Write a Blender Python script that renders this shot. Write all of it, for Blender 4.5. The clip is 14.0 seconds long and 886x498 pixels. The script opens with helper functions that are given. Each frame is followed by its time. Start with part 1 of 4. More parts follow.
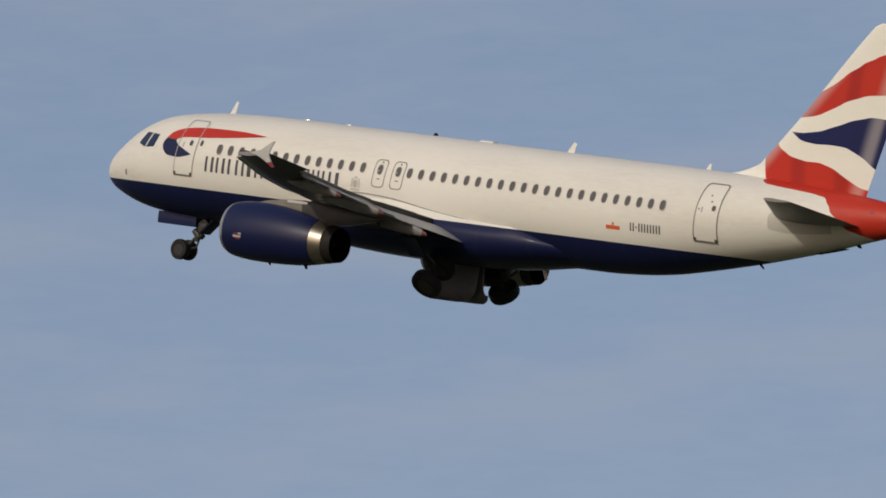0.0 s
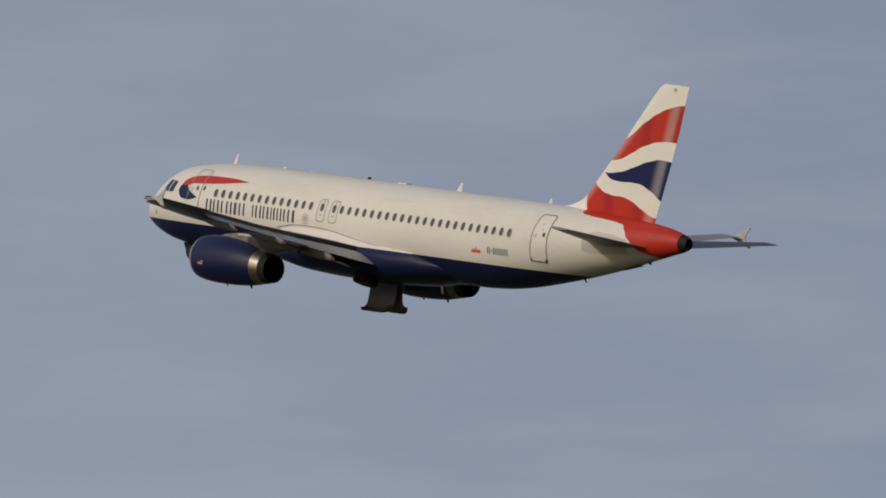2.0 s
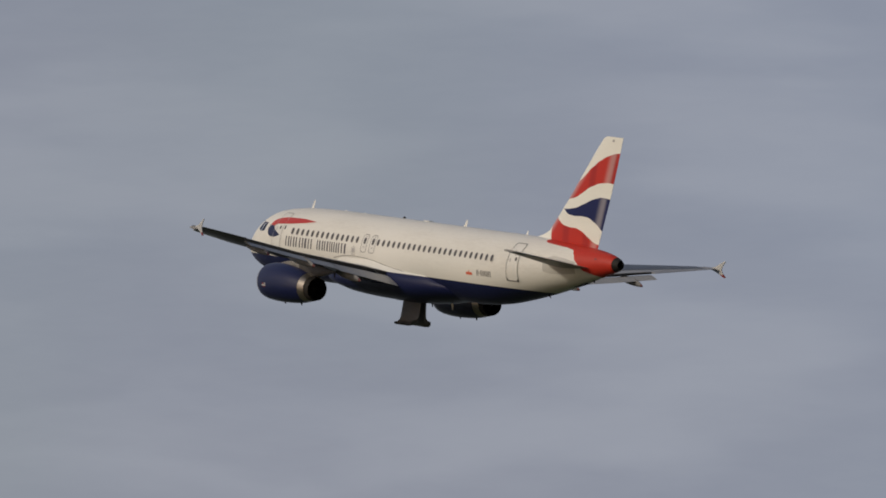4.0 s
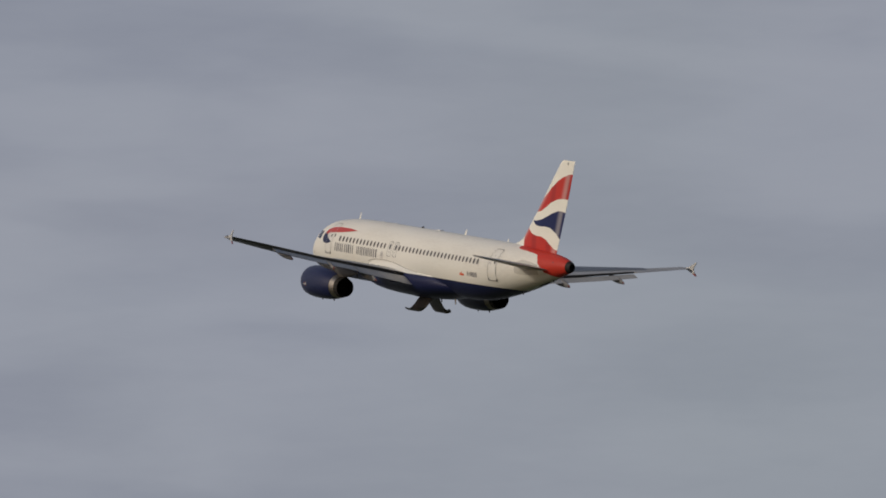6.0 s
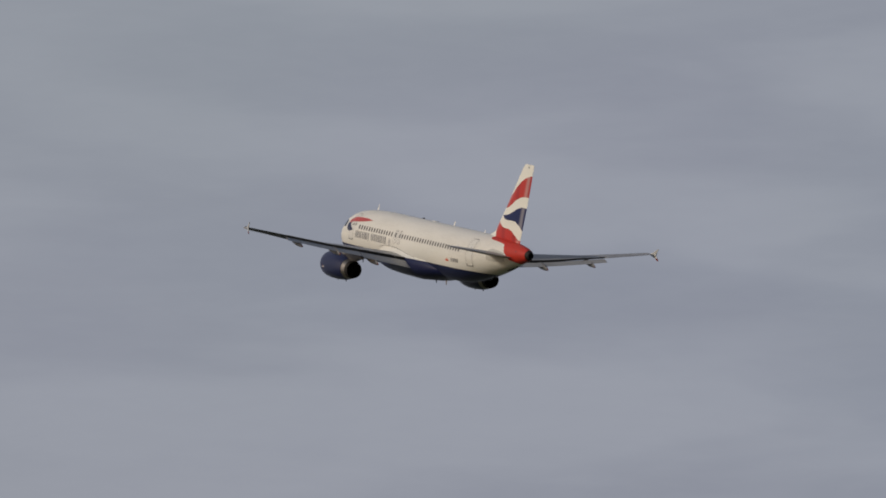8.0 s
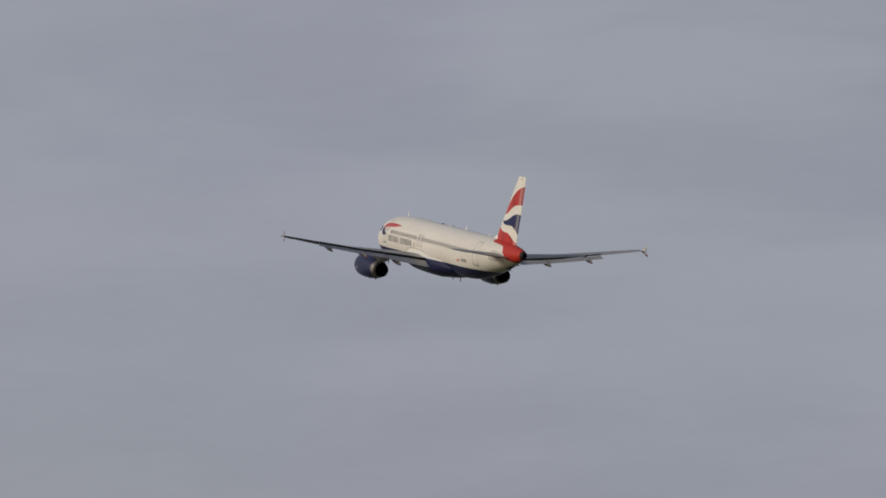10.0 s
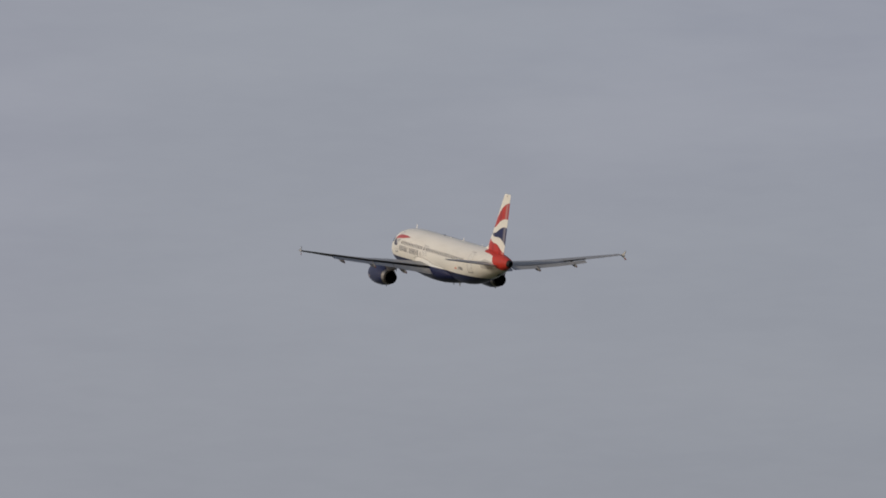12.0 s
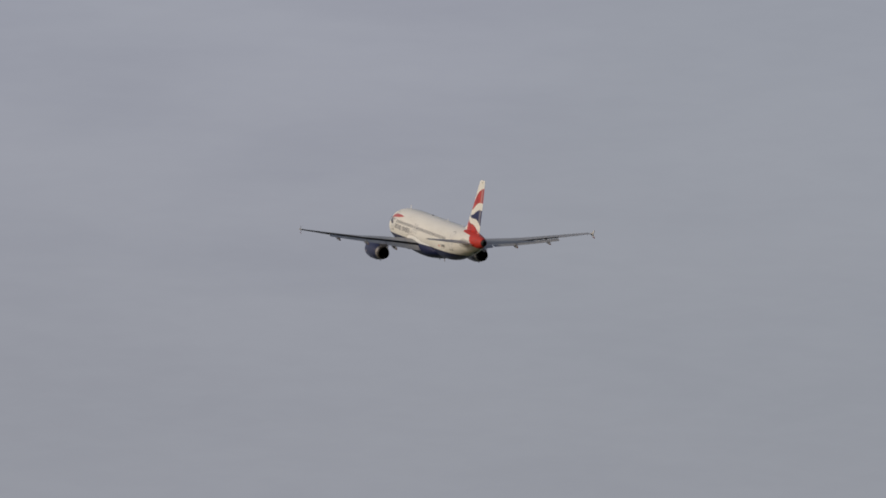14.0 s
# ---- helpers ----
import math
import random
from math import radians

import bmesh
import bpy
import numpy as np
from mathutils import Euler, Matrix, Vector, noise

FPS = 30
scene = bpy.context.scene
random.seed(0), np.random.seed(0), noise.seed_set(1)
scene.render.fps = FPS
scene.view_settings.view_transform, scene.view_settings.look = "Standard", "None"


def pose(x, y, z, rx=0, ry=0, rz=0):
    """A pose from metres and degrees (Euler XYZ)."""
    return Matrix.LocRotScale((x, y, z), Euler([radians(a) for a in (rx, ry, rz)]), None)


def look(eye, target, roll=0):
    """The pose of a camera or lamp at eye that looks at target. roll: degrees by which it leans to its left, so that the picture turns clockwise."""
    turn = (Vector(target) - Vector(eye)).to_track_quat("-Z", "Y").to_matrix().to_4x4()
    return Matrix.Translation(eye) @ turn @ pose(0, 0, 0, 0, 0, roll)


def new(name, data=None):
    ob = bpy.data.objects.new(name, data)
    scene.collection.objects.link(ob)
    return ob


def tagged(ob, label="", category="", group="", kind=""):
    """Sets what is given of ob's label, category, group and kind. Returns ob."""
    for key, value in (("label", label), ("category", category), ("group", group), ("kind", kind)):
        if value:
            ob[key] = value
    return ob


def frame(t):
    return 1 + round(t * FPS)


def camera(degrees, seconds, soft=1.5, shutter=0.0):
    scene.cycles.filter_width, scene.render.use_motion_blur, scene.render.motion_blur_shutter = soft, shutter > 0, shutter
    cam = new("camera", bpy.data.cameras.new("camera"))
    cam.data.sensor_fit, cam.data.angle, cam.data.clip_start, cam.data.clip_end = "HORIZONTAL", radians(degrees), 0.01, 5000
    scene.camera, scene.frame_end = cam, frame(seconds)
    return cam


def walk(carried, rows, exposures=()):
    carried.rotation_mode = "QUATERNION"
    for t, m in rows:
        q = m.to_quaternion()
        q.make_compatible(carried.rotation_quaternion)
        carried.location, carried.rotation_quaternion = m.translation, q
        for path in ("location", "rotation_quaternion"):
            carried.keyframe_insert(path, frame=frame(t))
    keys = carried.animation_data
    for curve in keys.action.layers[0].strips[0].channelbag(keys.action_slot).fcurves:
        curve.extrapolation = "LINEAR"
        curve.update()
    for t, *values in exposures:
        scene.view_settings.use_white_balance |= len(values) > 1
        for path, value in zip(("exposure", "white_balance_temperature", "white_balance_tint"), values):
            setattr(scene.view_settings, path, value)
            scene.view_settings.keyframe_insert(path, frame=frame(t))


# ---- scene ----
cam = camera(3.689, 14.0, soft=1.75)
EYE = (0.0, 0.0, 1.7)

# seconds, turn to the left, tilt up, roll
AIM = [
    (0, 30.102, 14.217, -0.24),
    (0.3, 32.755, 14.417, -0.22),
    (0.5, 34.533, 14.543, -0.21),
    (0.8, 36.880, 14.671, -0.16),
    (1, 38.118, 14.724, -0.12),
    (1.3, 40.522, 14.788, -0.17),
    (1.5, 41.974, 14.823, -0.20),
    (1.8, 43.609, 14.834, -0.16),
    (2, 45.025, 14.835, -0.14),
    (2.3, 46.720, 14.860, -0.04),
    (2.5, 47.957, 14.884, 0.02),
    (2.7, 49.042, 14.893, -0.06),
    (3, 50.565, 14.856, -0.03),
    (3.5, 52.899, 14.769, 0.01),
    (4, 55.004, 14.654, 0.05),
    (4.4, 56.542, 14.546, 0.08),
    (4.8, 57.965, 14.425, 0.11),
    (5, 58.821, 14.362, 0.18),
    (5.3, 59.651, 14.243, 0.04),
    (5.5, 60.186, 14.155, -0.06),
    (5.8, 61.112, 14.059, -0.14),
    (6, 61.665, 14.023, -0.20),
    (6.3, 62.227, 13.938, -0.09),
    (6.5, 62.648, 13.876, -0.01),
    (6.8, 63.498, 13.769, -0.06),
    (7, 64.020, 13.690, -0.09),
    (7.3, 64.764, 13.559, -0.04),
    (7.5, 65.245, 13.481, -0.00),
    (7.8, 65.938, 13.386, 0.10),
    (8, 66.333, 13.319, 0.17),
    (8.3, 66.907, 13.216, 0.15),
    (8.5, 67.302, 13.160, 0.14),
    (9, 68.223, 13.014, 0.13),
    (9.5, 69.088, 12.867, 0.12),
    (10, 69.900, 12.723, 0.10),
    (10.5, 70.660, 12.582, 0.09),
    (11, 71.372, 12.446, 0.07),
    (11.3, 71.805, 12.361, -0.02),
    (11.5, 71.972, 12.309, -0.08),
    (11.8, 72.284, 12.245, -0.14),
    (12, 72.584, 12.211, -0.18),
    (12.3, 72.974, 12.161, -0.20),
    (12.5, 73.199, 12.129, -0.22),
    (12.8, 73.514, 12.080, -0.20),
    (13, 73.663, 12.001, -0.19),
    (13.3, 73.989, 11.881, -0.12),
    (13.5, 74.227, 11.810, -0.07),
    (13.8, 74.418, 11.710, 0.17),
    (14, 74.632, 11.659, 0.33),
]
# seconds, place of the airliner's middle, bank, pitch, heading
FLIGHT = [
    (0, -241.57, 420.49, 126.48, 7.18, 14.74, -6.92),
    (0.5, -288.03, 421.71, 135.43, 7.25, 15.30, -5.64),
    (1, -334.51, 422.79, 144.42, 7.09, 15.73, -4.78),
    (1.5, -380.81, 423.70, 153.33, 6.82, 16.04, -3.74),
    (2, -427.06, 424.50, 162.16, 6.52, 16.39, -3.05),
    (2.5, -473.04, 425.10, 170.87, 6.02, 16.56, -2.28),
    (2.7, -491.38, 425.32, 174.32, 5.82, 16.60, -1.95),
    (3, -518.83, 425.58, 179.43, 5.44, 16.60, -1.56),
    (3.5, -564.31, 425.81, 187.69, 4.68, 16.52, -1.17),
    (4, -609.40, 425.79, 195.61, 3.87, 16.41, -1.01),
    (4.4, -645.15, 425.58, 201.66, 3.31, 16.38, -0.95),
    (4.8, -680.57, 425.20, 207.43, 2.90, 16.44, -0.91),
    (5, -698.16, 424.96, 210.22, 2.78, 16.52, -0.87),
    (5.5, -742.06, 424.31, 217.11, 2.52, 16.67, -0.81),
    (6, -785.92, 423.63, 223.89, 2.29, 16.84, -0.76),
    (6.5, -829.78, 422.95, 230.59, 2.05, 16.99, -0.68),
    (7, -873.62, 422.23, 237.20, 1.87, 17.13, -0.72),
    (7.5, -917.41, 421.48, 243.74, 1.65, 17.18, -0.66),
    (8, -961.15, 420.68, 250.22, 1.43, 17.14, -0.58),
    (8.5, -1004.86, 419.84, 256.64, 1.25, 17.06, -0.48),
    (9, -1048.52, 418.85, 262.88, 1.27, 16.97, -0.38),
    (9.5, -1092.11, 417.72, 268.93, 1.46, 16.89, -0.26),
    (10, -1135.60, 416.50, 274.82, 1.74, 16.82, -0.11),
    (10.5, -1178.96, 415.23, 280.61, 2.02, 16.75, 0.07),
    (11, -1222.16, 413.96, 286.31, 2.22, 16.69, 0.30),
    (11.5, -1265.20, 412.70, 291.97, 2.31, 16.65, 0.55),
    (12, -1308.20, 411.44, 297.60, 2.39, 16.66, 0.68),
    (12.5, -1351.18, 410.17, 303.21, 2.42, 16.69, 0.72),
    (13, -1394.15, 408.90, 308.80, 2.40, 16.71, 0.76),
    (13.5, -1437.13, 407.63, 314.40, 2.33, 16.73, 0.72),
    (14, -1480.11, 406.36, 319.99, 2.23, 16.79, 0.60),
]
# seconds, stops
EXPOSURE = [(0, -0.05), (0.6, -0.08), (1.5, -0.18), (2.5, -0.26), (5, -0.26), (7, -0.26), (8, -0.25), (8.5, -0.215), (11, -0.185), (14, -0.145)]
walk(cam, [(t, pose(*EYE, 90 + tilt, 0, turn) @ pose(0, 0, 0, 0, 0, roll)) for t, turn, tilt, roll in AIM], EXPOSURE)

# ---------------------------------------------------------------- sky and sun
SUN_TO = Vector((-0.13, -0.90, 0.415)).normalized()


def link(tree, a, b):
    tree.links.new(a, b)


def node(tree, kind, **values):
    n = tree.nodes.new(kind)
    for key, value in values.items():
        n.inputs[key].default_value = value
    return n


def calc(tree, op, a, b=None, c=None, clamp=False):
    n = tree.nodes.new("ShaderNodeMath")
    n.operation, n.use_clamp = op, clamp
    for slot, v in enumerate((a, b, c)):
        if v is None:
            continue
        if isinstance(v, (int, float)):
            n.inputs[slot].default_value = v
        else:
            tree.links.new(v, n.inputs[slot])
    return n.outputs[0]


def mix(tree, fac, a, b):
    n = tree.nodes.new("ShaderNodeMix")
    n.data_type = "RGBA"
    for slot, v in ((0, fac), (6, a), (7, b)):
        if isinstance(v, (int, float)):
            n.inputs[slot].default_value = v
        elif isinstance(v, tuple):
            n.inputs[slot].default_value = (*v, 1)
        else:
            tree.links.new(v, n.inputs[slot])
    return n.outputs[2]


def span(tree, value, lo, hi, smooth=True):
    n = tree.nodes.new("ShaderNodeMapRange")
    n.interpolation_type = "SMOOTHSTEP" if smooth else "LINEAR"
    n.inputs[1].default_value, n.inputs[2].default_value = lo, hi
    tree.links.new(value, n.inputs[0])
    return n.outputs[0]


def make_sky():
    world = bpy.data.worlds.new("sky")
    scene.world = world
    world.use_nodes = True
    t = world.node_tree
    t.nodes.clear()
    out, back = t.nodes.new("ShaderNodeOutputWorld"), t.nodes.new("ShaderNodeBackground")
    sky = t.nodes.new("ShaderNodeTexSky")
    sky.sky_type, sky.sun_disc = "NISHITA", False
    sky.sun_elevation = math.asin(SUN_TO.z)
    sky.sun_rotation = math.atan2(SUN_TO.x, SUN_TO.y)
    sky.air_density, sky.dust_density, sky.ozone_density = 1.0, 1.5, 1.0
    clear = t.nodes.new("ShaderNodeVectorMath")
    clear.operation = "MULTIPLY"
    clear.inputs[1].default_value = SKY_GAIN
    link(t, sky.outputs[0], clear.inputs[0])
    coord = t.nodes.new("ShaderNodeTexCoord")
    flat = t.nodes.new("ShaderNodeMapping")
    flat.inputs["Rotation"].default_value = (radians(3), radians(-5), 0)
    flat.inputs["Scale"].default_value = (1, 1, 4.5)
    link(t, coord.outputs["Generated"], flat.inputs[0])
    parts = t.nodes.new("ShaderNodeSeparateXYZ")
    link(t, coord.outputs["Generated"], parts.inputs[0])
    # wide cloud banks, streaks inside them, and a slow drift of tint
    banks = node(t, "ShaderNodeTexNoise", Scale=9.0, Detail=4.0, Roughness=0.5)
    streak = node(t, "ShaderNodeTexNoise", Scale=34.0, Detail=4.0, Roughness=0.42, Distortion=0.3)
    tint = node(t, "ShaderNodeTexNoise", Scale=22.0, Detail=1.0)
    for n in (banks, streak):
        link(t, flat.outputs[0], n.inputs["Vector"])
    link(t, coord.outputs["Generated"], tint.inputs["Vector"])
    veil = span(t, calc(t, "MULTIPLY", parts.outputs[0], -1.0), 0.50, 0.86)
    veil = calc(t, "ADD", veil, calc(t, "MULTIPLY", calc(t, "SUBTRACT", banks.outputs[0], 0.5), 0.5), clamp=True)
    grey = mix(t, span(t, streak.outputs[0], 0.34, 0.66), CLOUD_DARK, CLOUD_LIGHT)
    grey = mix(t, calc(t, "MULTIPLY", span(t, tint.outputs[0], 0.35, 0.65), 0.5), grey, CLOUD_TINT)
    grey = mix(t, calc(t, "MULTIPLY", span(t, calc(t, "MULTIPLY", parts.outputs[0], -1.0), 0.87, 0.965), 0.56), grey, CLOUD_FAR)
    thin = mix(t, calc(t, "MULTIPLY", span(t, streak.outputs[0], 0.4, 0.72), 0.30), clear.outputs[0], CLOUD_LIGHT)
    sky_color = mix(t, calc(t, "MULTIPLY", veil, 0.95), thin, grey)
    # one paler cloud low beside the blue part
    away = t.nodes.new("ShaderNodeVectorMath")
    away.operation = "SUBTRACT"
    away.inputs[1].default_value = (pose(0, 0, 0, 14.0, 0, 49.4) @ Vector((0, 1, 0)))
    link(t, coord.outputs["Generated"], away.inputs[0])
    flatter = t.nodes.new("ShaderNodeVectorMath")
    flatter.operation = "MULTIPLY"
    flatter.inputs[1].default_value = (1, 1, 2.0)
    link(t, away.outputs[0], flatter.inputs[0])
    size = t.nodes.new("ShaderNodeVectorMath")
    size.operation = "LENGTH"
    link(t, flatter.outputs[0], size.inputs[0])
    puff = calc(t, "ADD", size.outputs["Value"], calc(t, "MULTIPLY", calc(t, "SUBTRACT", streak.outputs[0], 0.5), 0.03))
    sky_color = mix(t, calc(t, "MULTIPLY", span(t, puff, 0.024, 0.002), 0.55), sky_color, CLOUD_PALE)
    west = calc(t, "MULTIPLY", parts.outputs[0], -1.0)
    # a brighter gap where the cloud sheet begins, its foot darkened with lens falloff
    gap = calc(t, "MULTIPLY", span(t, west, 0.62, 0.72), span(t, west, 0.81, 0.73))
    sky_color = mix(t, calc(t, "MULTIPLY", gap, 0.27), sky_color, CLOUD_GAP)
    foot = calc(t, "MULTIPLY", span(t, west, 0.86, 0.92), span(t, parts.outputs[2], 0.224, 0.186))
    sky_color = mix(t, calc(t, "MULTIPLY", foot, 0.55), sky_color, CLOUD_FOOT)
    # fine mottling of thin haze
    haze = node(t, "ShaderNodeTexNoise", Scale=230.0, Detail=3.0, Roughness=0.6)
    link(t, flat.outputs[0], haze.inputs["Vector"])
    sky_color = mix(t, calc(t, "MULTIPLY", span(t, haze.outputs[0], 0.3, 0.7), 0.04), sky_color, (0.50, 0.53, 0.58))
    link(t, sky_color, back.inputs[0])
    back.inputs[1].default_value = 1.0
    link(t, back.outputs[0], out.inputs[0])


CLOUD_PALE = (0.46, 0.43, 0.49)
CLOUD_GAP, CLOUD_FOOT = (0.41, 0.47, 0.60), (0.300, 0.312, 0.345)
SKY_GAIN = (0.1027, 0.0912, 0.0918)
CLOUD_DARK, CLOUD_LIGHT, CLOUD_TINT, CLOUD_FAR = (0.315, 0.334, 0.399), (0.372, 0.393, 0.456), (0.328, 0.366, 0.398), (0.380, 0.382, 0.440)
make_sky()
sun = new("sun", bpy.data.lights.new("sun", "SUN"))
sun.data.energy, sun.data.angle, sun.data.color = 1.73, radians(0.55), (1.0, 0.905, 0.725)
sun.matrix_world = look((0, 0, 900), Vector((0, 0, 900)) - SUN_TO)

# ---------------------------------------------------------------- materials
WHITE, NAVY, RED = (0.705, 0.70, 0.655), (0.0065, 0.0108, 0.056), (0.47, 0.031, 0.017)
FIN_WHITE, FIN_NAVY = (0.77, 0.765, 0.70), (0.009, 0.014, 0.078)
CHEAT_Z = -1.04


def surface(name, rough=0.35, metal=0.0, coat=0.0, shine=0.35):
    m = bpy.data.materials.new(name)
    m.use_nodes = True
    b = m.node_tree.nodes["Principled BSDF"]
    b.inputs["Roughness"].default_value, b.inputs["Metallic"].default_value = rough, metal
    b.inputs["Specular IOR Level"].default_value = shine
    b.inputs["Coat Weight"].default_value, b.inputs["Coat Roughness"].default_value = coat, 0.12
    return m, m.node_tree, b


def place(tree):
    """Place on the aircraft: the coordinate node and its x, y and z."""
    c = tree.nodes.new("ShaderNodeTexCoord")
    s = tree.nodes.new("ShaderNodeSeparateXYZ")
    tree.links.new(c.outputs["Object"], s.inputs[0])
    return c.outputs["Object"], s.outputs[0], s.outputs[1], s.outputs[2]


def weather(tree, b, color, amount=0.12, scale=0.7, bump=0.004, rough=0.35):
    """Dirt streaks along the airflow and fine unevenness."""
    where, *_ = place(tree)
    m = tree.nodes.new("ShaderNodeMapping")
    m.inputs["Scale"].default_value = (0.22, 1.0, 1.0)
    tree.links.new(where, m.inputs[0])
    big = node(tree, "ShaderNodeTexNoise", Scale=scale, Detail=4.0, Roughness=0.6)
    fine = node(tree, "ShaderNodeTexNoise", Scale=9.0, Detail=4.0, Roughness=0.6)
    tree.links.new(m.outputs[0], big.inputs["Vector"])
    tree.links.new(m.outputs[0], fine.inputs["Vector"])
    f = calc(tree, "MULTIPLY", span(tree, calc(tree, "ADD", calc(tree, "MULTIPLY", big.outputs[0], 0.65), calc(tree, "MULTIPLY", fine.outputs[0], 0.35)), 0.42, 0.72), amount)
    dark = tree.nodes.new("ShaderNodeMix")
    dark.data_type, dark.blend_type = "RGBA", "MULTIPLY"
    tree.links.new(f, dark.inputs[0])
    if isinstance(color, tuple):
        dark.inputs[6].default_value = (*color, 1)
    else:
        tree.links.new(color, dark.inputs[6])
    dark.inputs[7].default_value = (0.42, 0.38, 0.34, 1)
    tree.links.new(dark.outputs[2], b.inputs["Base Color"])
    tree.links.new(calc(tree, "ADD", calc(tree, "MULTIPLY", fine.outputs[0], 0.16), rough - 0.08), b.inputs["Roughness"])
    u = node(tree, "ShaderNodeBump", Strength=0.25, Distance=bump)
    tree.links.new(big.outputs[0], u.inputs["Height"])
    tree.links.new(u.outputs[0], b.inputs["Normal"])


def ramp(tree, value, points, lo, hi, base, reach):
    """A curve through (at, height) points as a value node: base + reach * ramp."""
    r = tree.nodes.new("ShaderNodeValToRGB")
    r.color_ramp.interpolation = "CARDINAL"
    while len(r.color_ramp.elements) < len(points):
        r.color_ramp.elements.new(0.5)
    for e, (at, height) in zip(r.color_ramp.elements, sorted(points)):
        e.position = (at - lo) / (hi - lo)
        v = (height - base) / reach
        e.color = (v, v, v, 1)
    tree.links.new(calc(tree, "DIVIDE", calc(tree, "SUBTRACT", value, lo), hi - lo), r.inputs[0])
    s = tree.nodes.new("ShaderNodeSeparateColor")
    tree.links.new(r.outputs[0], s.inputs[0])
    return calc(tree, "ADD", calc(tree, "MULTIPLY", s.outputs[0], reach), base)


def seams(tree, x, color, pitch=2.13, width=0.012, strength=0.16):
    """Skin joints round the hull at rib stations."""
    d = calc(tree, "ABSOLUTE", calc(tree, "SUBTRACT", calc(tree, "FRACT", calc(tree, "DIVIDE", x, pitch)), 0.5))
    hit = calc(tree, "LESS_THAN", d, width / pitch)
    return mix(tree, calc(tree, "MULTIPLY", hit, strength), color, (0.25, 0.24, 0.23))


def hull_paint():
    m, t, b = surface("hull_paint", 0.50, 0, 0.03, 0.26)
    where, x, y, z = place(t)
    low = calc(t, "LESS_THAN", z, CHEAT_Z)
    color = mix(t, low, WHITE, NAVY)
    start = ramp(t, z, [(-1.2, 36.2), (0.22, 35.5), (0.40, 34.75), (0.87, 34.15), (1.25, 33.80), (1.50, 33.45), (1.59, 32.7), (1.65, 31.8), (1.71, 31.0), (1.80, 30.6), (1.95, 30.45)], -1.3, 2.1, 30, 7)
    tail = calc(t, "GREATER_THAN", calc(t, "ADD", x, 18.0), start)
    color = mix(t, tail, color, RED)
    weather(t, b, seams(t, x, color, strength=0.05), 0.20, 0.6, rough=0.50)
    return m


def fin_paint():
    m, t, b = surface("fin_paint", 0.42, 0, 0.03, 0.22)
    where, x, y, z = place(t)
    ax = calc(t, "ADD", x, 18.0)
    lines = [
        ([(32.35, 5.25), (33.27, 5.83), (33.99, 6.31), (34.63, 6.65), (35.45, 6.93), (36.3, 7.04)], 1),
        ([(31.6, 4.23), (32.54, 4.45), (33.34, 4.86), (34.16, 5.18), (35.0, 5.33), (35.9, 5.33)], 1),
        ([(31.2, 3.68), (31.96, 3.71), (32.8, 3.90), (33.62, 4.21), (34.45, 4.45), (34.95, 4.51), (35.7, 4.45)], 2),
        ([(31.2, 3.68), (31.65, 3.44), (32.36, 3.34), (33.22, 3.36), (33.93, 3.26), (34.68, 2.92), (35.3, 2.58)], 2),
        ([(30.2, 3.60), (30.68, 3.17), (31.22, 2.86), (31.94, 2.70), (32.81, 2.66), (33.54, 2.41), (34.29, 2.05), (35.1, 1.88)], 1),
    ]
    curves = [ramp(t, ax, pts, 30, 37, 1, 7) for pts, _ in lines]
    below = [calc(t, "LESS_THAN", z, c) for c in curves]
    red = calc(t, "MULTIPLY", below[0], calc(t, "SUBTRACT", 1.0, below[1]))
    blue = calc(t, "MULTIPLY", calc(t, "MULTIPLY", below[2], calc(t, "SUBTRACT", 1.0, below[3])), calc(t, "GREATER_THAN", ax, 31.2))
    foot = calc(t, "MULTIPLY", below[4], calc(t, "GREATER_THAN", ax, calc(t, "ADD", calc(t, "MULTIPLY", z, -0.3), 30.95)))
    # the printed folds of the flag: slow darker waves along the chord
    fold = node(t, "ShaderNodeTexWave", Scale=0.17, Distortion=1.6, Detail=1.0)
    t.links.new(where, fold.inputs["Vector"])
    deep = mix(t, calc(t, "MULTIPLY", span(t, fold.outputs["Fac"], 0.55, 1.0), 0.5), RED, (0.24, 0.014, 0.014))
    color = mix(t, red, FIN_WHITE, deep)
    color = mix(t, blue, color, FIN_NAVY)
    color = mix(t, foot, color, deep)
    # pale print and sheen painted into the coloured bands only
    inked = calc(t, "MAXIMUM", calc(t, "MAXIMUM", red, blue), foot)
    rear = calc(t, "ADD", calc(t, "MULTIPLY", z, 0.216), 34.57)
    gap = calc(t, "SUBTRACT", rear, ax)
    # a band ahead of the rear edge, then the front edge
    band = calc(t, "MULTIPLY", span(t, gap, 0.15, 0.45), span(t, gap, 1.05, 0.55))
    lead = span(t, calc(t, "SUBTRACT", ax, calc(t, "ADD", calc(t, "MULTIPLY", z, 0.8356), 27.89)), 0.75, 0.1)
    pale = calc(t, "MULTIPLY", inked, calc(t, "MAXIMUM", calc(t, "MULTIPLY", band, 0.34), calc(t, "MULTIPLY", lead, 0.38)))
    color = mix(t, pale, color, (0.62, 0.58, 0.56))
    weather(t, b, color, 0.10, 0.8)
    return m


def painted(name, color, rough=0.35, amount=0.12, coat=0.3, metal=0.0, scale=0.8):
    m, t, b = surface(name, rough, metal, coat)
    weather(t, b, color, amount, scale, rough=rough)
    return m


def glass(name, color):
    m, t, b = surface(name, 0.12)
    weather(t, b, color, 0.3, 3.0, rough=0.16)
    return m


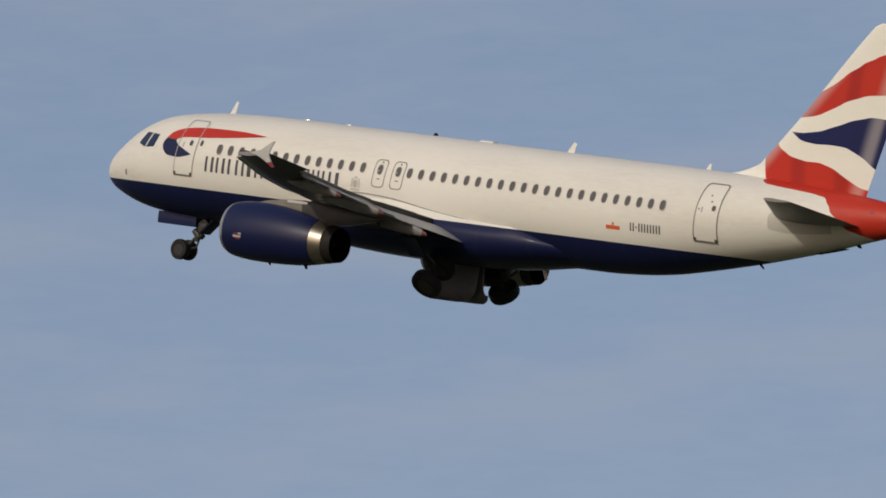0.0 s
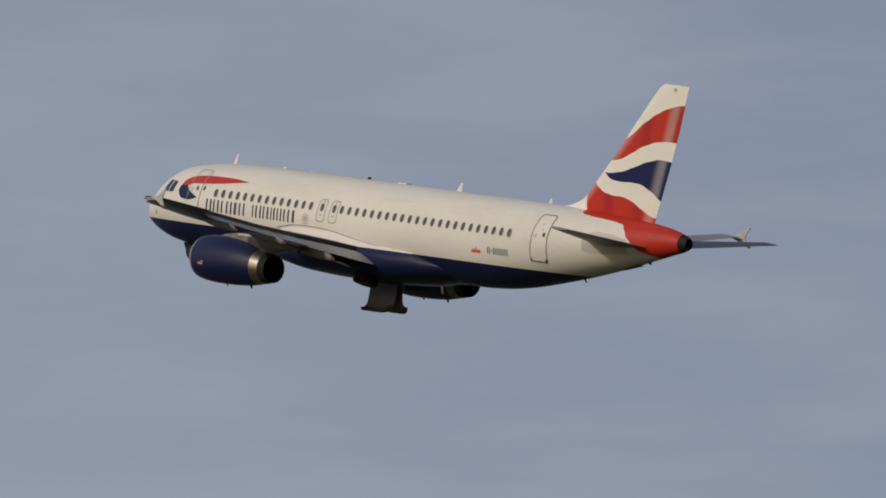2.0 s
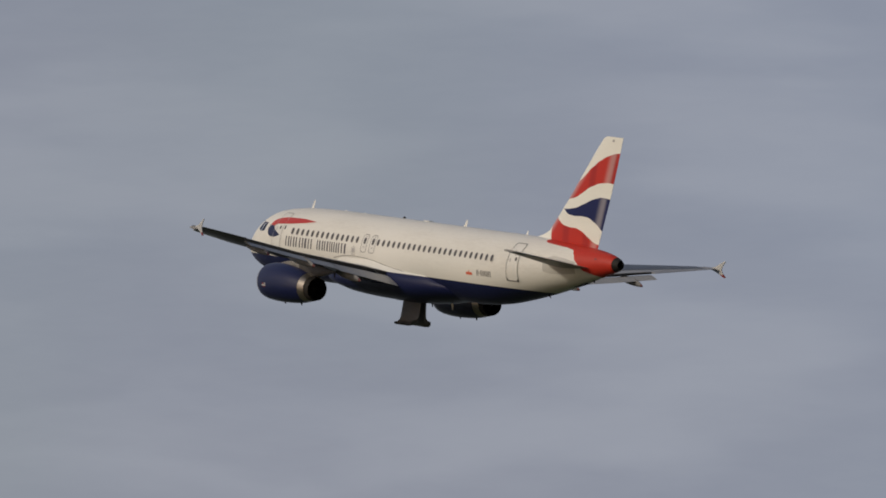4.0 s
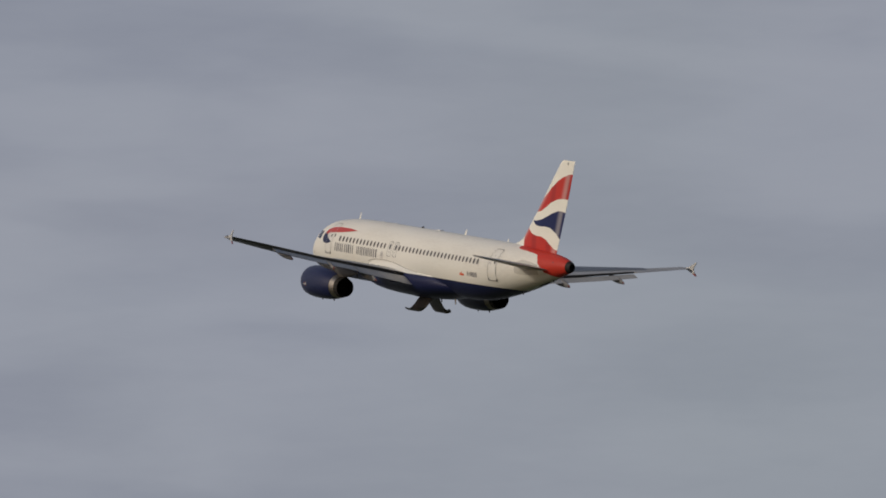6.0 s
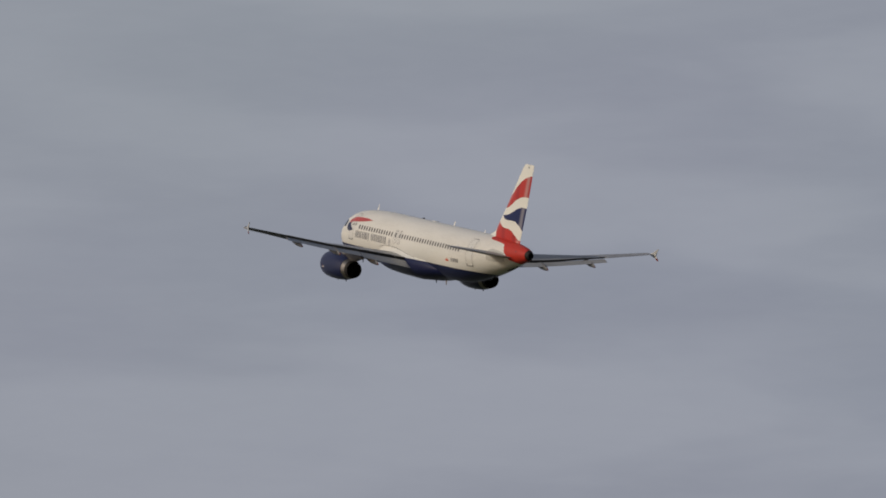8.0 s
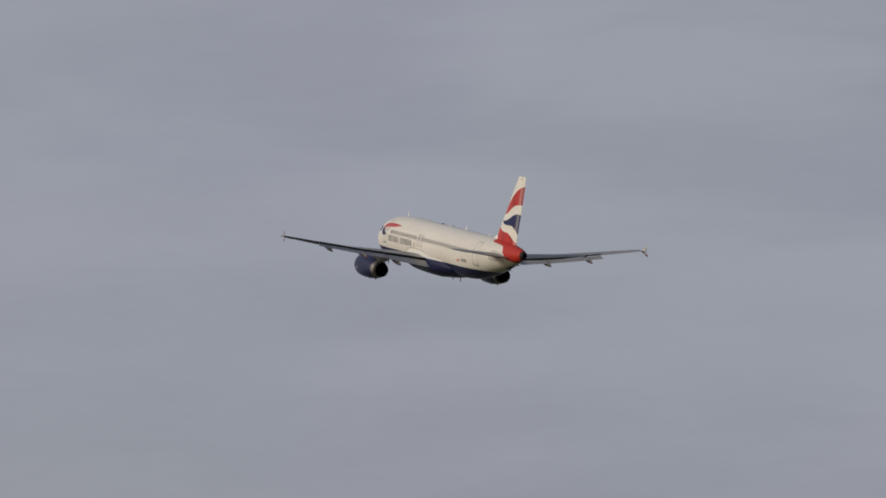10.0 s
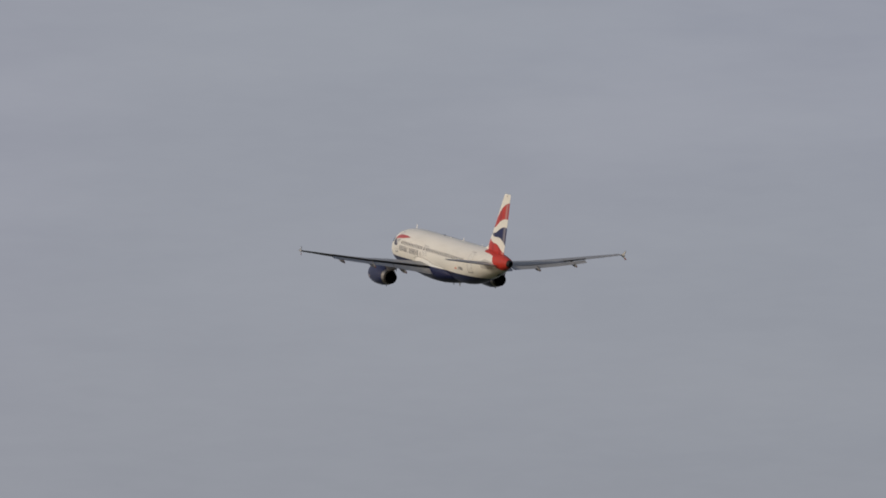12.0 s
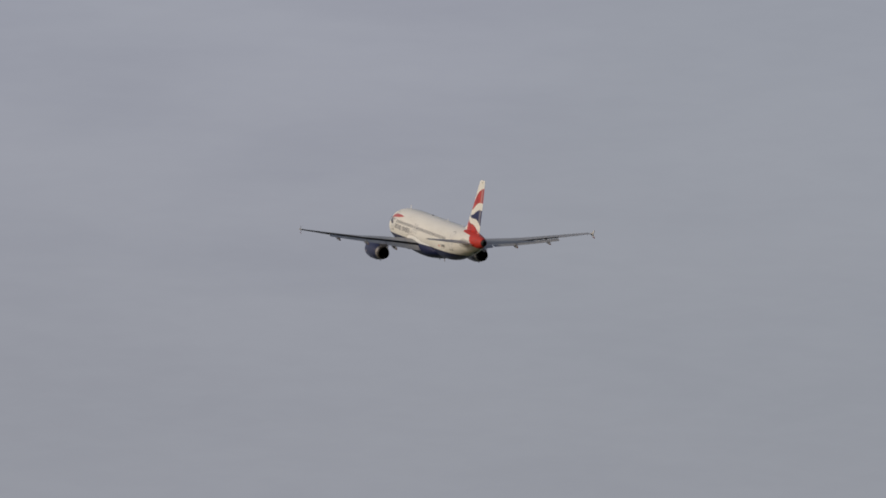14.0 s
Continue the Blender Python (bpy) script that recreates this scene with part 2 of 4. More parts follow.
def grass():
    m, t, b = surface("airfield_grass", 0.95)
    where, *_ = place(t)
    n1 = node(t, "ShaderNodeTexNoise", Scale=0.015, Detail=6.0)
    n2 = node(t, "ShaderNodeTexNoise", Scale=2.5, Detail=5.0)
    for n in (n1, n2):
        t.links.new(where, n.inputs["Vector"])
    c = mix(t, span(t, n1.outputs[0], 0.35, 0.65), (0.035, 0.048, 0.018), (0.062, 0.066, 0.030))
    t.links.new(mix(t, calc(t, "MULTIPLY", n2.outputs[0], 0.5), c, (0.04, 0.05, 0.02)), b.inputs["Base Color"])
    return m


HULL, FIN = hull_paint(), fin_paint()
WHITE_PAINT = painted("white_paint", WHITE)
BLUE_PAINT = painted("navy_paint", NAVY, 0.40, 0.25, 0.06)
RED_PAINT = painted("red_paint", RED)
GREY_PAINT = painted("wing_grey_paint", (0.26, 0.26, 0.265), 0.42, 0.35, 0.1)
DARK_GREY = painted("flap_grey_paint", (0.32, 0.32, 0.315), 0.42, 0.3, 0.1)
BARE = painted("bare_metal", (0.62, 0.58, 0.52), 0.30, 0.4, 0.0, 0.95, 2.0)
CANOE = painted("fairing_grey_paint", (0.18, 0.175, 0.17), 0.45, 0.3, 0.1)
SOOT = painted("sooty_metal", (0.018, 0.016, 0.015), 0.7, 0.5, 0.0, 0.3)
STEEL = painted("gear_steel", (0.075, 0.075, 0.076), 0.45, 0.5, 0.0, 0.4, 3.0)
RUBBER = painted("tyre_rubber", (0.012, 0.012, 0.013), 0.8, 0.3, 0.0)
PANE = glass("cabin_window", (0.11, 0.105, 0.105))
COCKPIT = glass("cockpit_glass", (0.022, 0.034, 0.085))
LETTER = painted("lettering_grey", (0.075, 0.070, 0.085), 0.4)
LINE = painted("door_line_grey", (0.20, 0.195, 0.19), 0.45)
# wing grey with shade painted in, for undersides and the pylon's rear
SHADED_GREY = painted("shaded_grey_paint", (0.055, 0.051, 0.048), 0.5, 0.5, 0.05)
DEEP_RED = painted("deep_red", (0.22, 0.03, 0.028), 0.5, 0.3, 0.0)
TIP_RED = painted("fairing_tip_red", (0.11, 0.03, 0.03), 0.5, 0.3, 0.0)
TAIL_GREY = painted("tailplane_grey_paint", (0.22, 0.22, 0.215), 0.42, 0.35, 0.1)
HOT = painted("heat_stained_metal", (0.32, 0.29, 0.25), 0.34, 0.6, 0.0, 0.9, 3.0)
APRON = painted("apron_grey", (0.50, 0.495, 0.465), 0.5)
RIM = painted("dark_rim_metal", (0.045, 0.045, 0.047), 0.5, 0.5, 0.0, 0.4, 3.0)
PYLON = painted("pylon_grey_paint", (0.22, 0.21, 0.19), 0.5, 0.8, 0.1, 0.0, 1.6)
SPOILER = painted("spoiler_grey_paint", (0.30, 0.30, 0.30), 0.42, 0.35, 0.1)
PALE_LINE = painted("door_line_pale", (0.42, 0.41, 0.40), 0.45)
FENCE = painted("fence_grey_paint", (0.46, 0.46, 0.45), 0.42, 0.3, 0.1)
CREST = painted("crest_grey", (0.42, 0.41, 0.40), 0.45)
SCROLL = painted("crest_pale_grey", (0.52, 0.51, 0.49), 0.45)
ORANGE = painted("flag_orange", (0.62, 0.11, 0.04), 0.4)
# joint dark; also paints in shade at the flap slots and wheel well
JOINT_SHADE = painted("joint_shade_dark", (0.03, 0.03, 0.03), 0.8)
GRASS = grass()

# ---------------------------------------------------------------- mesh helpers


def part(name, bm, material, parent, label="", smooth=40, kind=""):
    me = bpy.data.meshes.new(name)
    bmesh.ops.recalc_face_normals(bm, faces=bm.faces)
    bm.to_mesh(me)
    bm.free()
    for m in material if isinstance(material, (list, tuple)) else (material,):
        me.materials.append(m)
    if smooth:
        me.polygons.foreach_set("use_smooth", [True] * len(me.polygons))
        me.set_sharp_from_angle(angle=radians(smooth))
    ob = new(name, me)
    ob.parent = parent
    return tagged(ob, label=label, kind=kind)


def shared(name, me, parent, m):
    ob = new(name, me)
    ob.parent, ob.matrix_basis = parent, m
    return ob


def B(x, y, z):
    """A place on the aircraft, from metres aft of the nose datum, to the right and up."""
    return Vector((x - 18.0, y, z))


def loft(rings, caps=True, closed=True, bm=None):
    bm = bm or bmesh.new()
    rows = [[bm.verts.new(p) for p in ring] for ring in rings]
    n = len(rows[0])
    for a, b in zip(rows, rows[1:]):
        for i in range(n if closed else n - 1):
            j = (i + 1) % n
            bm.faces.new((a[i], a[j], b[j], b[i]))
    if caps:
        bm.faces.new(rows[0][::-1])
        bm.faces.new(rows[-1])
    return bm


def curve(points, at):
    """Smooth (monotone between knots) interpolation of rows (x, values...) at x."""
    xs = [p[0] for p in points]
    at = min(max(at, xs[0]), xs[-1])
    i = max(k for k in range(len(xs) - 1) if xs[k] <= at + 1e-9)
    out = []
    h = xs[i + 1] - xs[i]
    u = (at - xs[i]) / h

    def slope(k, c):
        if k == 0 or k == len(xs) - 1:
            a, b = (0, 1) if k == 0 else (len(xs) - 2, len(xs) - 1)
            return (points[b][c] - points[a][c]) / (xs[b] - xs[a])
        l = (points[k][c] - points[k - 1][c]) / (xs[k] - xs[k - 1])
        r = (points[k + 1][c] - points[k][c]) / (xs[k + 1] - xs[k])
        return 0.0 if l * r <= 0 else 2 * l * r / (l + r)

    for c in range(1, len(points[0])):
        p0, p1, m0, m1 = points[i][c], points[i + 1][c], slope(i, c) * h, slope(i + 1, c) * h
        out.append((2 * u**3 - 3 * u**2 + 1) * p0 + (u**3 - 2 * u**2 + u) * m0 + (-2 * u**3 + 3 * u**2) * p1 + (u**3 - u**2) * m1)
    return out


def along(points, n):
    """n places evenly along a polyline of (x, z), smoothed."""
    d = [0.0]
    for a, b in zip(points, points[1:]):
        d.append(d[-1] + math.dist(a, b))
    rows = [(s, *p) for s, p in zip(d, points)]
    return [tuple(curve(rows, d[-1] * k / (n - 1))) for k in range(n)]


def box(bm, lo, hi, bevel=0.0):
    made = bmesh.ops.create_cube(bm, size=1.0)["verts"]
    for v in made:
        v.co = Vector([(a + b) / 2 + c * (b - a) for a, b, c in zip(lo, hi, v.co)])
    if bevel:
        edges = list({e for v in made for e in v.link_edges})
        bmesh.ops.bevel(bm, geom=edges, offset=bevel, segments=2, affect="EDGES", profile=0.5)
    return bm


def rod(bm, a, b, ra, rb=None, n=14):
    a, b = Vector(a), Vector(b)
    rb = ra if rb is None else rb
    q = (b - a).to_track_quat("Z", "Y")
    rings = [[p + q @ Vector((r * math.cos(2 * math.pi * k / n), r * math.sin(2 * math.pi * k / n), 0)) for k in range(n)] for p, r in ((a, ra), (b, rb))]
    return loft(rings, bm=bm)


def lathe(profile, n=48, caps=False, y=0.0):
    """Rings about a lengthwise axis at sideways place y: rows of station, radius, height of the axis."""
    rings = [[B(x, y + r * math.cos(2 * math.pi * k / n), zc + r * math.sin(2 * math.pi * k / n)) for k in range(n)] for x, r, zc in profile]
    return loft(rings, caps)

# ---------------------------------------------------------------- ground
bm = bmesh.new()
bmesh.ops.create_circle(bm, cap_ends=True, radius=4600, segments=96)
ground = part("ground", bm, GRASS, None, "flat mown airfield grass reaching the horizon", 0)
tagged(ground, category="ground", kind="structure")

# ---------------------------------------------------------------- the airliner
airliner = new("airliner")
tagged(airliner, "white navy and red twin-engine passenger jet climbing after take-off", "airplane")

# station, top, bottom, half width
HULL_ROWS = [
    (-0.15, -0.76, -0.84, 0.02), (-0.11, -0.61, -1.02, 0.22), (-0.02, -0.39, -1.18, 0.44), (0.14, -0.16, -1.32, 0.66), (0.38, 0.10, -1.46, 0.88),
    (0.85, 0.49, -1.65, 1.16), (1.42, 0.94, -1.83, 1.41), (2.0, 1.27, -1.95, 1.59), (2.7, 1.53, -2.04, 1.74), (3.6, 1.70, -2.11, 1.86), (5.3, 1.87, -2.16, 1.96),
    (7.5, 1.95, -2.17, 1.975), (10.0, 1.97, -2.17, 1.975), (23.6, 1.97, -2.17, 1.975), (25.2, 1.97, -2.10, 1.97), (26.6, 1.97, -1.95, 1.95), (28.0, 1.96, -1.70, 1.88),
    (29.3, 1.95, -1.43, 1.76), (30.7, 1.92, -1.12, 1.57), (32.0, 1.87, -0.80, 1.36), (33.4, 1.79, -0.44, 1.10), (34.6, 1.70, -0.09, 0.86), (35.6, 1.60, 0.20, 0.65),
    (36.3, 1.50, 0.40, 0.50), (36.9, 1.35, 0.57, 0.36), (37.15, 1.25, 0.68, 0.27),
]


def hull_at(x):
    top, bottom, half = curve(HULL_ROWS, x)
    return (top + bottom) / 2, (top - bottom) / 2, half


def skin(x, z, side, out=0.008):
    """The place on the hull's side at a station and height."""
    zc, h, w = hull_at(x)
    s = max(-0.995, min(0.995, (z - zc) / h))
    c = math.sqrt(1 - s * s)
    n = Vector((0, c / w, s / h)).normalized()
    return B(x, side * (w * c + out * n.y), zc + h * s + out * n.z)


def strip(a, b, side, n=24, m=4, out=0.008, bm=None):
    """A painted patch on the hull between two lines of (station, height)."""
    bm = bm or bmesh.new()
    pa, pb = along(a, n), along(b, n)
    rows = [[bm.verts.new(skin(p[0] + (q[0] - p[0]) * k / m, p[1] + (q[1] - p[1]) * k / m, side, out)) for k in range(m + 1)] for p, q in zip(pa, pb)]
    for r, s in zip(rows, rows[1:]):
        for k in range(m):
            bm.faces.new((r[k], r[k + 1], s[k + 1], s[k]))
    return bm


def rounded(x0, x1, z0, z1, r, lean=0.0, n=6):
    pts = []
    for cx, cz, a0 in ((x1 - r, z1 - r, 0), (x0 + r, z1 - r, 90), (x0 + r, z0 + r, 180), (x1 - r, z0 + r, 270)):
        for k in range(n + 1):
            a = radians(a0 + 90 * k / n)
            pts.append((cx + r * math.cos(a), cz + r * math.sin(a)))
    full = []
    for p, q in zip(pts, pts[1:] + pts[:1]):
        steps = max(1, int(math.dist(p, q) / 0.15))
        full += [(p[0] + (q[0] - p[0]) * k / steps, p[1] + (q[1] - p[1]) * k / steps) for k in range(steps)]
    return [(x + lean * (z - z0), z) for x, z in full]


def outline(path, width, side, out=0.014):
    """A line of paint or gap along a closed path on the hull."""
    bm = bmesh.new()
    cx, cz = sum(p[0] for p in path) / len(path), sum(p[1] for p in path) / len(path)
    hx, hz = max(abs(p[0] - cx) for p in path), max(abs(p[1] - cz) for p in path)
    rows = []
    for x, z in path:
        k, j = 1 - width / hx, 1 - width / hz
        rows.append((bm.verts.new(skin(x, z, side, out)), bm.verts.new(skin(cx + (x - cx) * k, cz + (z - cz) * j, side, out))))
    for a, b in zip(rows, rows[1:] + rows[:1]):
        bm.faces.new((a[0], b[0], b[1], a[1]))
    return bm


def panel(path, side, out=0.010):
    """A skin panel filling a closed path on the hull."""
    bm = bmesh.new()
    cx, cz = sum(p[0] for p in path) / len(path), sum(p[1] for p in path) / len(path)
    rings = [[skin(cx + (x - cx) * k, cz + (z - cz) * k, side, out) for x, z in path] for k in (1.0, 0.75, 0.5, 0.25)]
    loft(rings, caps=False, bm=bm)
    bm.verts.ensure_lookup_table()
    n = len(path)
    mid = bm.verts.new(skin(cx, cz, side, out))
    last = list(bm.verts)[3 * n : 4 * n]
    for i in range(n):
        bm.faces.new((last[i], last[(i + 1) % n], mid))
    return bm


def build_fuselage():
    xs = [-0.15, -0.13, -0.11, -0.07, -0.02, 0.06, 0.14, 0.26, 0.38, 0.55] + [0.81 + 0.3 * k for k in range(24)]
    xs += [8.4 + 0.8 * k for k in range(19)] + [23.2 + 0.4 * k for k in range(34)] + [36.75, 36.85]
    rings = []
    for x in xs:
        zc, h, w = hull_at(x)
        rings.append([B(x, w * math.sin(2 * math.pi * k / 72), zc + h * math.cos(2 * math.pi * k / 72)) for k in range(72)])
    hull = part("fuselage", loft(rings), HULL, airliner, "white hull with navy belly and red tail cone")
    # auxiliary power exhaust in the tail
    tail = [(36.78, 0.40, 0.0), (37.10, 0.305, 0.0), (37.24, 0.235, 0.0), (37.24, 0.19, 0.0), (36.95, 0.17, 0.0)]
    n = 32
    rings = [[B(x, r * 0.93 * math.cos(2 * math.pi * k / n), 0.965 + (r + 0.02) * math.sin(2 * math.pi * k / n)) for k in range(n)] for x, r, _ in tail]
    part("tail_exhaust", loft(rings), SOOT, hull, "dark grey exhaust ring of the tail cone")
    return hull


def build_windows(hull):
    """Cabin windows, one pane and its rim each, on one mesh a side."""
    stations = [6.35 + 0.5285 * k for k in range(14)] + [14.04, 14.90] + [15.43 + 0.5345 * k for k in range(23)]
    for side in (-1, 1):
        bm = bmesh.new()
        x0, z0 = 15.0, 0.50
        n = 16
        oval = [(0.118 * math.copysign(abs(math.cos(2 * math.pi * k / n)) ** 0.75, math.cos(2 * math.pi * k / n)), 0.178 * math.copysign(abs(math.sin(2 * math.pi * k / n)) ** 0.8, math.sin(2 * math.pi * k / n))) for k in range(n)]
        rim = [[skin(x0 + x * s, z0 + z * s, side, o) - B(x0, 0, 0) for x, z in oval] for s, o in ((1.14, 0.004), (1.10, 0.014), (1.0, 0.014), (0.97, 0.006))]
        loft(rim, caps=False, bm=bm)
        bm.verts.ensure_lookup_table()
        f = bm.faces.new([bm.verts[3 * n + k] for k in range(n)])
        f.material_index = 1
        me = bpy.data.meshes.new("cabin_window")
        bm.to_mesh(me)
        bm.free()
        me.materials.append(CREST)
        me.materials.append(PANE)
        for x in stations:
            shared("cabin_window", me, hull, Matrix.Translation(B(x, 0, 0)))
        small = rounded(5.34, 5.48, 0.53, 0.75, 0.069)
        part("cabin_window", panel(small, side, 0.012), PANE, hull)
        # flight-deck panes
        for quad in (((2.13, 0.37), (2.34, 0.82), (2.68, 0.81), (2.55, 0.26)), ((2.62, 0.26), (2.76, 0.80), (3.12, 0.78), (3.03, 0.31))):
            bl, tl, tr, br = quad
            part("cockpit_window", strip([bl, br], [tl, tr], side, 6, 6, 0.010), COCKPIT, hull, "dark blue flight-deck glass")


def build_doors(hull):
    for side in (-1, 1):
        for x0, x1, z0, z1, lean, label in ((4.26, 5.20, -0.62, 1.47, 0.03, "white forward cabin door"), (28.59, 29.58, -0.62, 1.50, 0.05, "white rear cabin door")):
            path = rounded(x0, x1, z0, z1, 0.14, lean)
            fore = x0 < 10
            mid = (x0 + x1) / 2
            door = part("cabin_door", panel(path, side, 0.010), WHITE_PAINT, airliner, label)
            part("door_outline", outline(path, 0.034, side, 0.026), PALE_LINE if fore else LINE, door)
            wx = mid + (0.12 if fore else 0.24)
            part("door_window", panel(rounded(wx - 0.01, wx + 0.15, 0.50, 0.70, 0.07), side, 0.027), PANE, door)
            part("door_handle", panel(rounded(mid - 0.22, mid - 0.14, 0.42, 0.62, 0.03), side, 0.016), CREST, door)
            part("door_sill", strip([(x0 + 0.02, z0 - 0.01), (x1 - 0.02, z0 - 0.01)], [(x0 + 0.02, z0 + 0.05), (x1 - 0.02, z0 + 0.05)], side, 8, 2, 0.029), LINE, door, "dark strip along the door sill")
            for hx in (x0 + 0.07, x1 - 0.07):
                part("door_stop", panel(rounded(hx - 0.05, hx + 0.05, z0 + 0.02, z0 + 0.14, 0.03), side, 0.030), LETTER, door)
            if not fore:
                for dx, z in ((0.02, 1.02), (0.12, 0.80), (-0.34, 0.50)):
                    part("placard", panel(rounded(mid + dx, mid + dx + 0.07, z, z + 0.06, 0.02), side, 0.016), LINE, door, "tiny grey placard")
        for cx in (14.04, 14.90):
            path = rounded(cx - 0.30, cx + 0.28, -0.16, 0.88, 0.16, 0.03)
            hatch = part("overwing_exit", panel(path, side, 0.003), WHITE_PAINT, airliner, "white overwing emergency exit hatch")
            part("door_outline", outline(path, 0.034, side, 0.012), LINE, hatch)
            part("latch_cover", panel(rounded(cx + 0.0, cx + 0.07, 0.74, 0.80, 0.025), side, 0.014), LETTER, hatch)
            part("placard", panel(rounded(cx - 0.07, cx + 0.08, 0.13, 0.17, 0.015), side, 0.014), LINE, hatch)


def build_markings(hull):
    for side in (-1, 1):
        top = [(3.585, 0.685), (3.70, 0.86), (3.92, 1.00), (4.35, 1.12), (4.9, 1.19), (5.75, 1.23), (6.81, 1.24), (8.22, 1.17)]
        low = [(4.10, 0.665), (4.14, 0.70), (4.22, 0.745), (4.45, 0.785), (4.9, 0.82), (5.6, 0.87), (6.6, 0.96), (8.22, 1.15)]
        part("ribbon_mark", strip(top, low, side, 40, 6, 0.020), RED_PAINT, hull, "curved red ribbon mark")
        fore = [(3.582, 0.675), (3.50, 0.46), (3.60, 0.24), (3.86, 0.07), (4.36, 0.03), (5.02, 0.17)]
        aft = [(4.10, 0.655), (4.16, 0.57), (4.28, 0.49), (4.46, 0.41), (4.72, 0.31), (5.02, 0.19)]
        part("ribbon_mark", strip(fore, aft, side, 30, 6, 0.020), BLUE_PAINT, hull, "curved navy ribbon mark")
        # the airline's name stands as plain upright bars: start and width of each
        marks = [(5.80, 0.10), (6.08, 0.12), (6.33, 0.10), (6.62, 0.12), (6.90, 0.11), (7.27, 0.11), (7.57, 0.11), (7.84, 0.17), (8.20, 0.10), (8.50, 0.10)]
        marks += [(9.16, 0.09), (9.40, 0.11), (9.70, 0.11), (9.94, 0.10), (10.22, 0.12), (10.50, 0.08), (10.70, 0.10), (10.94, 0.09), (11.18, 0.10), (11.42, 0.10), (11.72, 0.11), (12.04, 0.16)]
        for x, w in marks:
            bar = strip([(x, -0.37), (x + w, -0.37)], [(x - 0.01, 0.19), (x + w - 0.01, 0.19)], side, 2, 5, 0.010)
            part("name_bar", bar, LETTER, hull, "dark grey painted bar")
        for k in range(11):
            x, w = 25.86 + 0.128 * k, 0.055
            z0, z1 = (-0.44, -0.38) if k == 2 else (-0.56, -0.26)
            bar = strip([(x, z0), (x + w, z0)], [(x, z1), (x + w, z1)], side, 2, 3, 0.010)
            part("registration_bar", bar, LETTER, hull, "small dark painted bar")
        part("flag_mark", strip([(24.78, -0.58), (25.40, -0.58)], [(24.78, -0.44), (25.40, -0.44)], side, 4, 3, 0.010), ORANGE, hull, "small orange flag mark")
        part("flag_mark", strip([(25.03, -0.42), (25.15, -0.42)], [(25.06, -0.33), (25.12, -0.33)], side, 3, 2, 0.010), ORANGE, hull)
        crest = part("crest", panel(rounded(12.91, 13.11, -0.26, 0.02, 0.08), side, 0.010), CREST, hull, "pale grey crest")
        part("crown", panel(rounded(12.93, 13.09, 0.05, 0.15, 0.04), side, 0.010), SCROLL, crest)
        part("scroll", panel(rounded(12.80, 13.22, -0.37, -0.29, 0.03), side, 0.010), SCROLL, crest)
        for x0, lean in ((12.78, 0.12), (13.15, -0.12)):
            part("supporter", panel(rounded(x0, x0 + 0.10, -0.26, 0.08, 0.04, lean), side, 0.010), SCROLL, crest)
        part("stabiliser_apron", strip([(31.62, 0.60), (31.85, 0.86), (32.4, 1.03), (33.1, 1.0), (34.1, 0.84)], [(31.62, 0.50), (31.64, 0.14), (32.4, 0.06), (33.1, 0.10), (34.1, 0.22)], side, 20, 5, 0.009), APRON, hull, "worn grey plate round the tailplane root")
        edge = [(11.0, -0.68), (11.6, -0.55), (12.4, -0.46), (13.4, -0.44), (14.6, -0.49), (16.74, -0.77), (19.45, -1.04)]
        part("fairing_seal", strip(edge, [(x, z + 0.03) for x, z in edge], side, 40, 1, 0.020), LINE, hull, "dark seal line above the fairing")
        part("static_port", panel(rounded(1.58, 1.68, -0.86, -0.64, 0.04), side, 0.010), LINE, hull)


def blade(x, z0, z1, chord, sweep, thick=0.05, y=0.0):
    def ring(z, c, dx, th):
        return [B(x + dx + c * px, y + th * py, z) for px, py in ((0, 0), (0.3, 1), (0.7, 0.7), (1, 0), (0.7, -0.7), (0.3, -1))]
    return loft([ring(z0, chord, 0, thick), ring(z0 + (z1 - z0) * 0.9, chord * 0.5, sweep * 0.9, thick * 0.6), ring(z1, chord * 0.3, sweep * 1.05, thick * 0.4)])


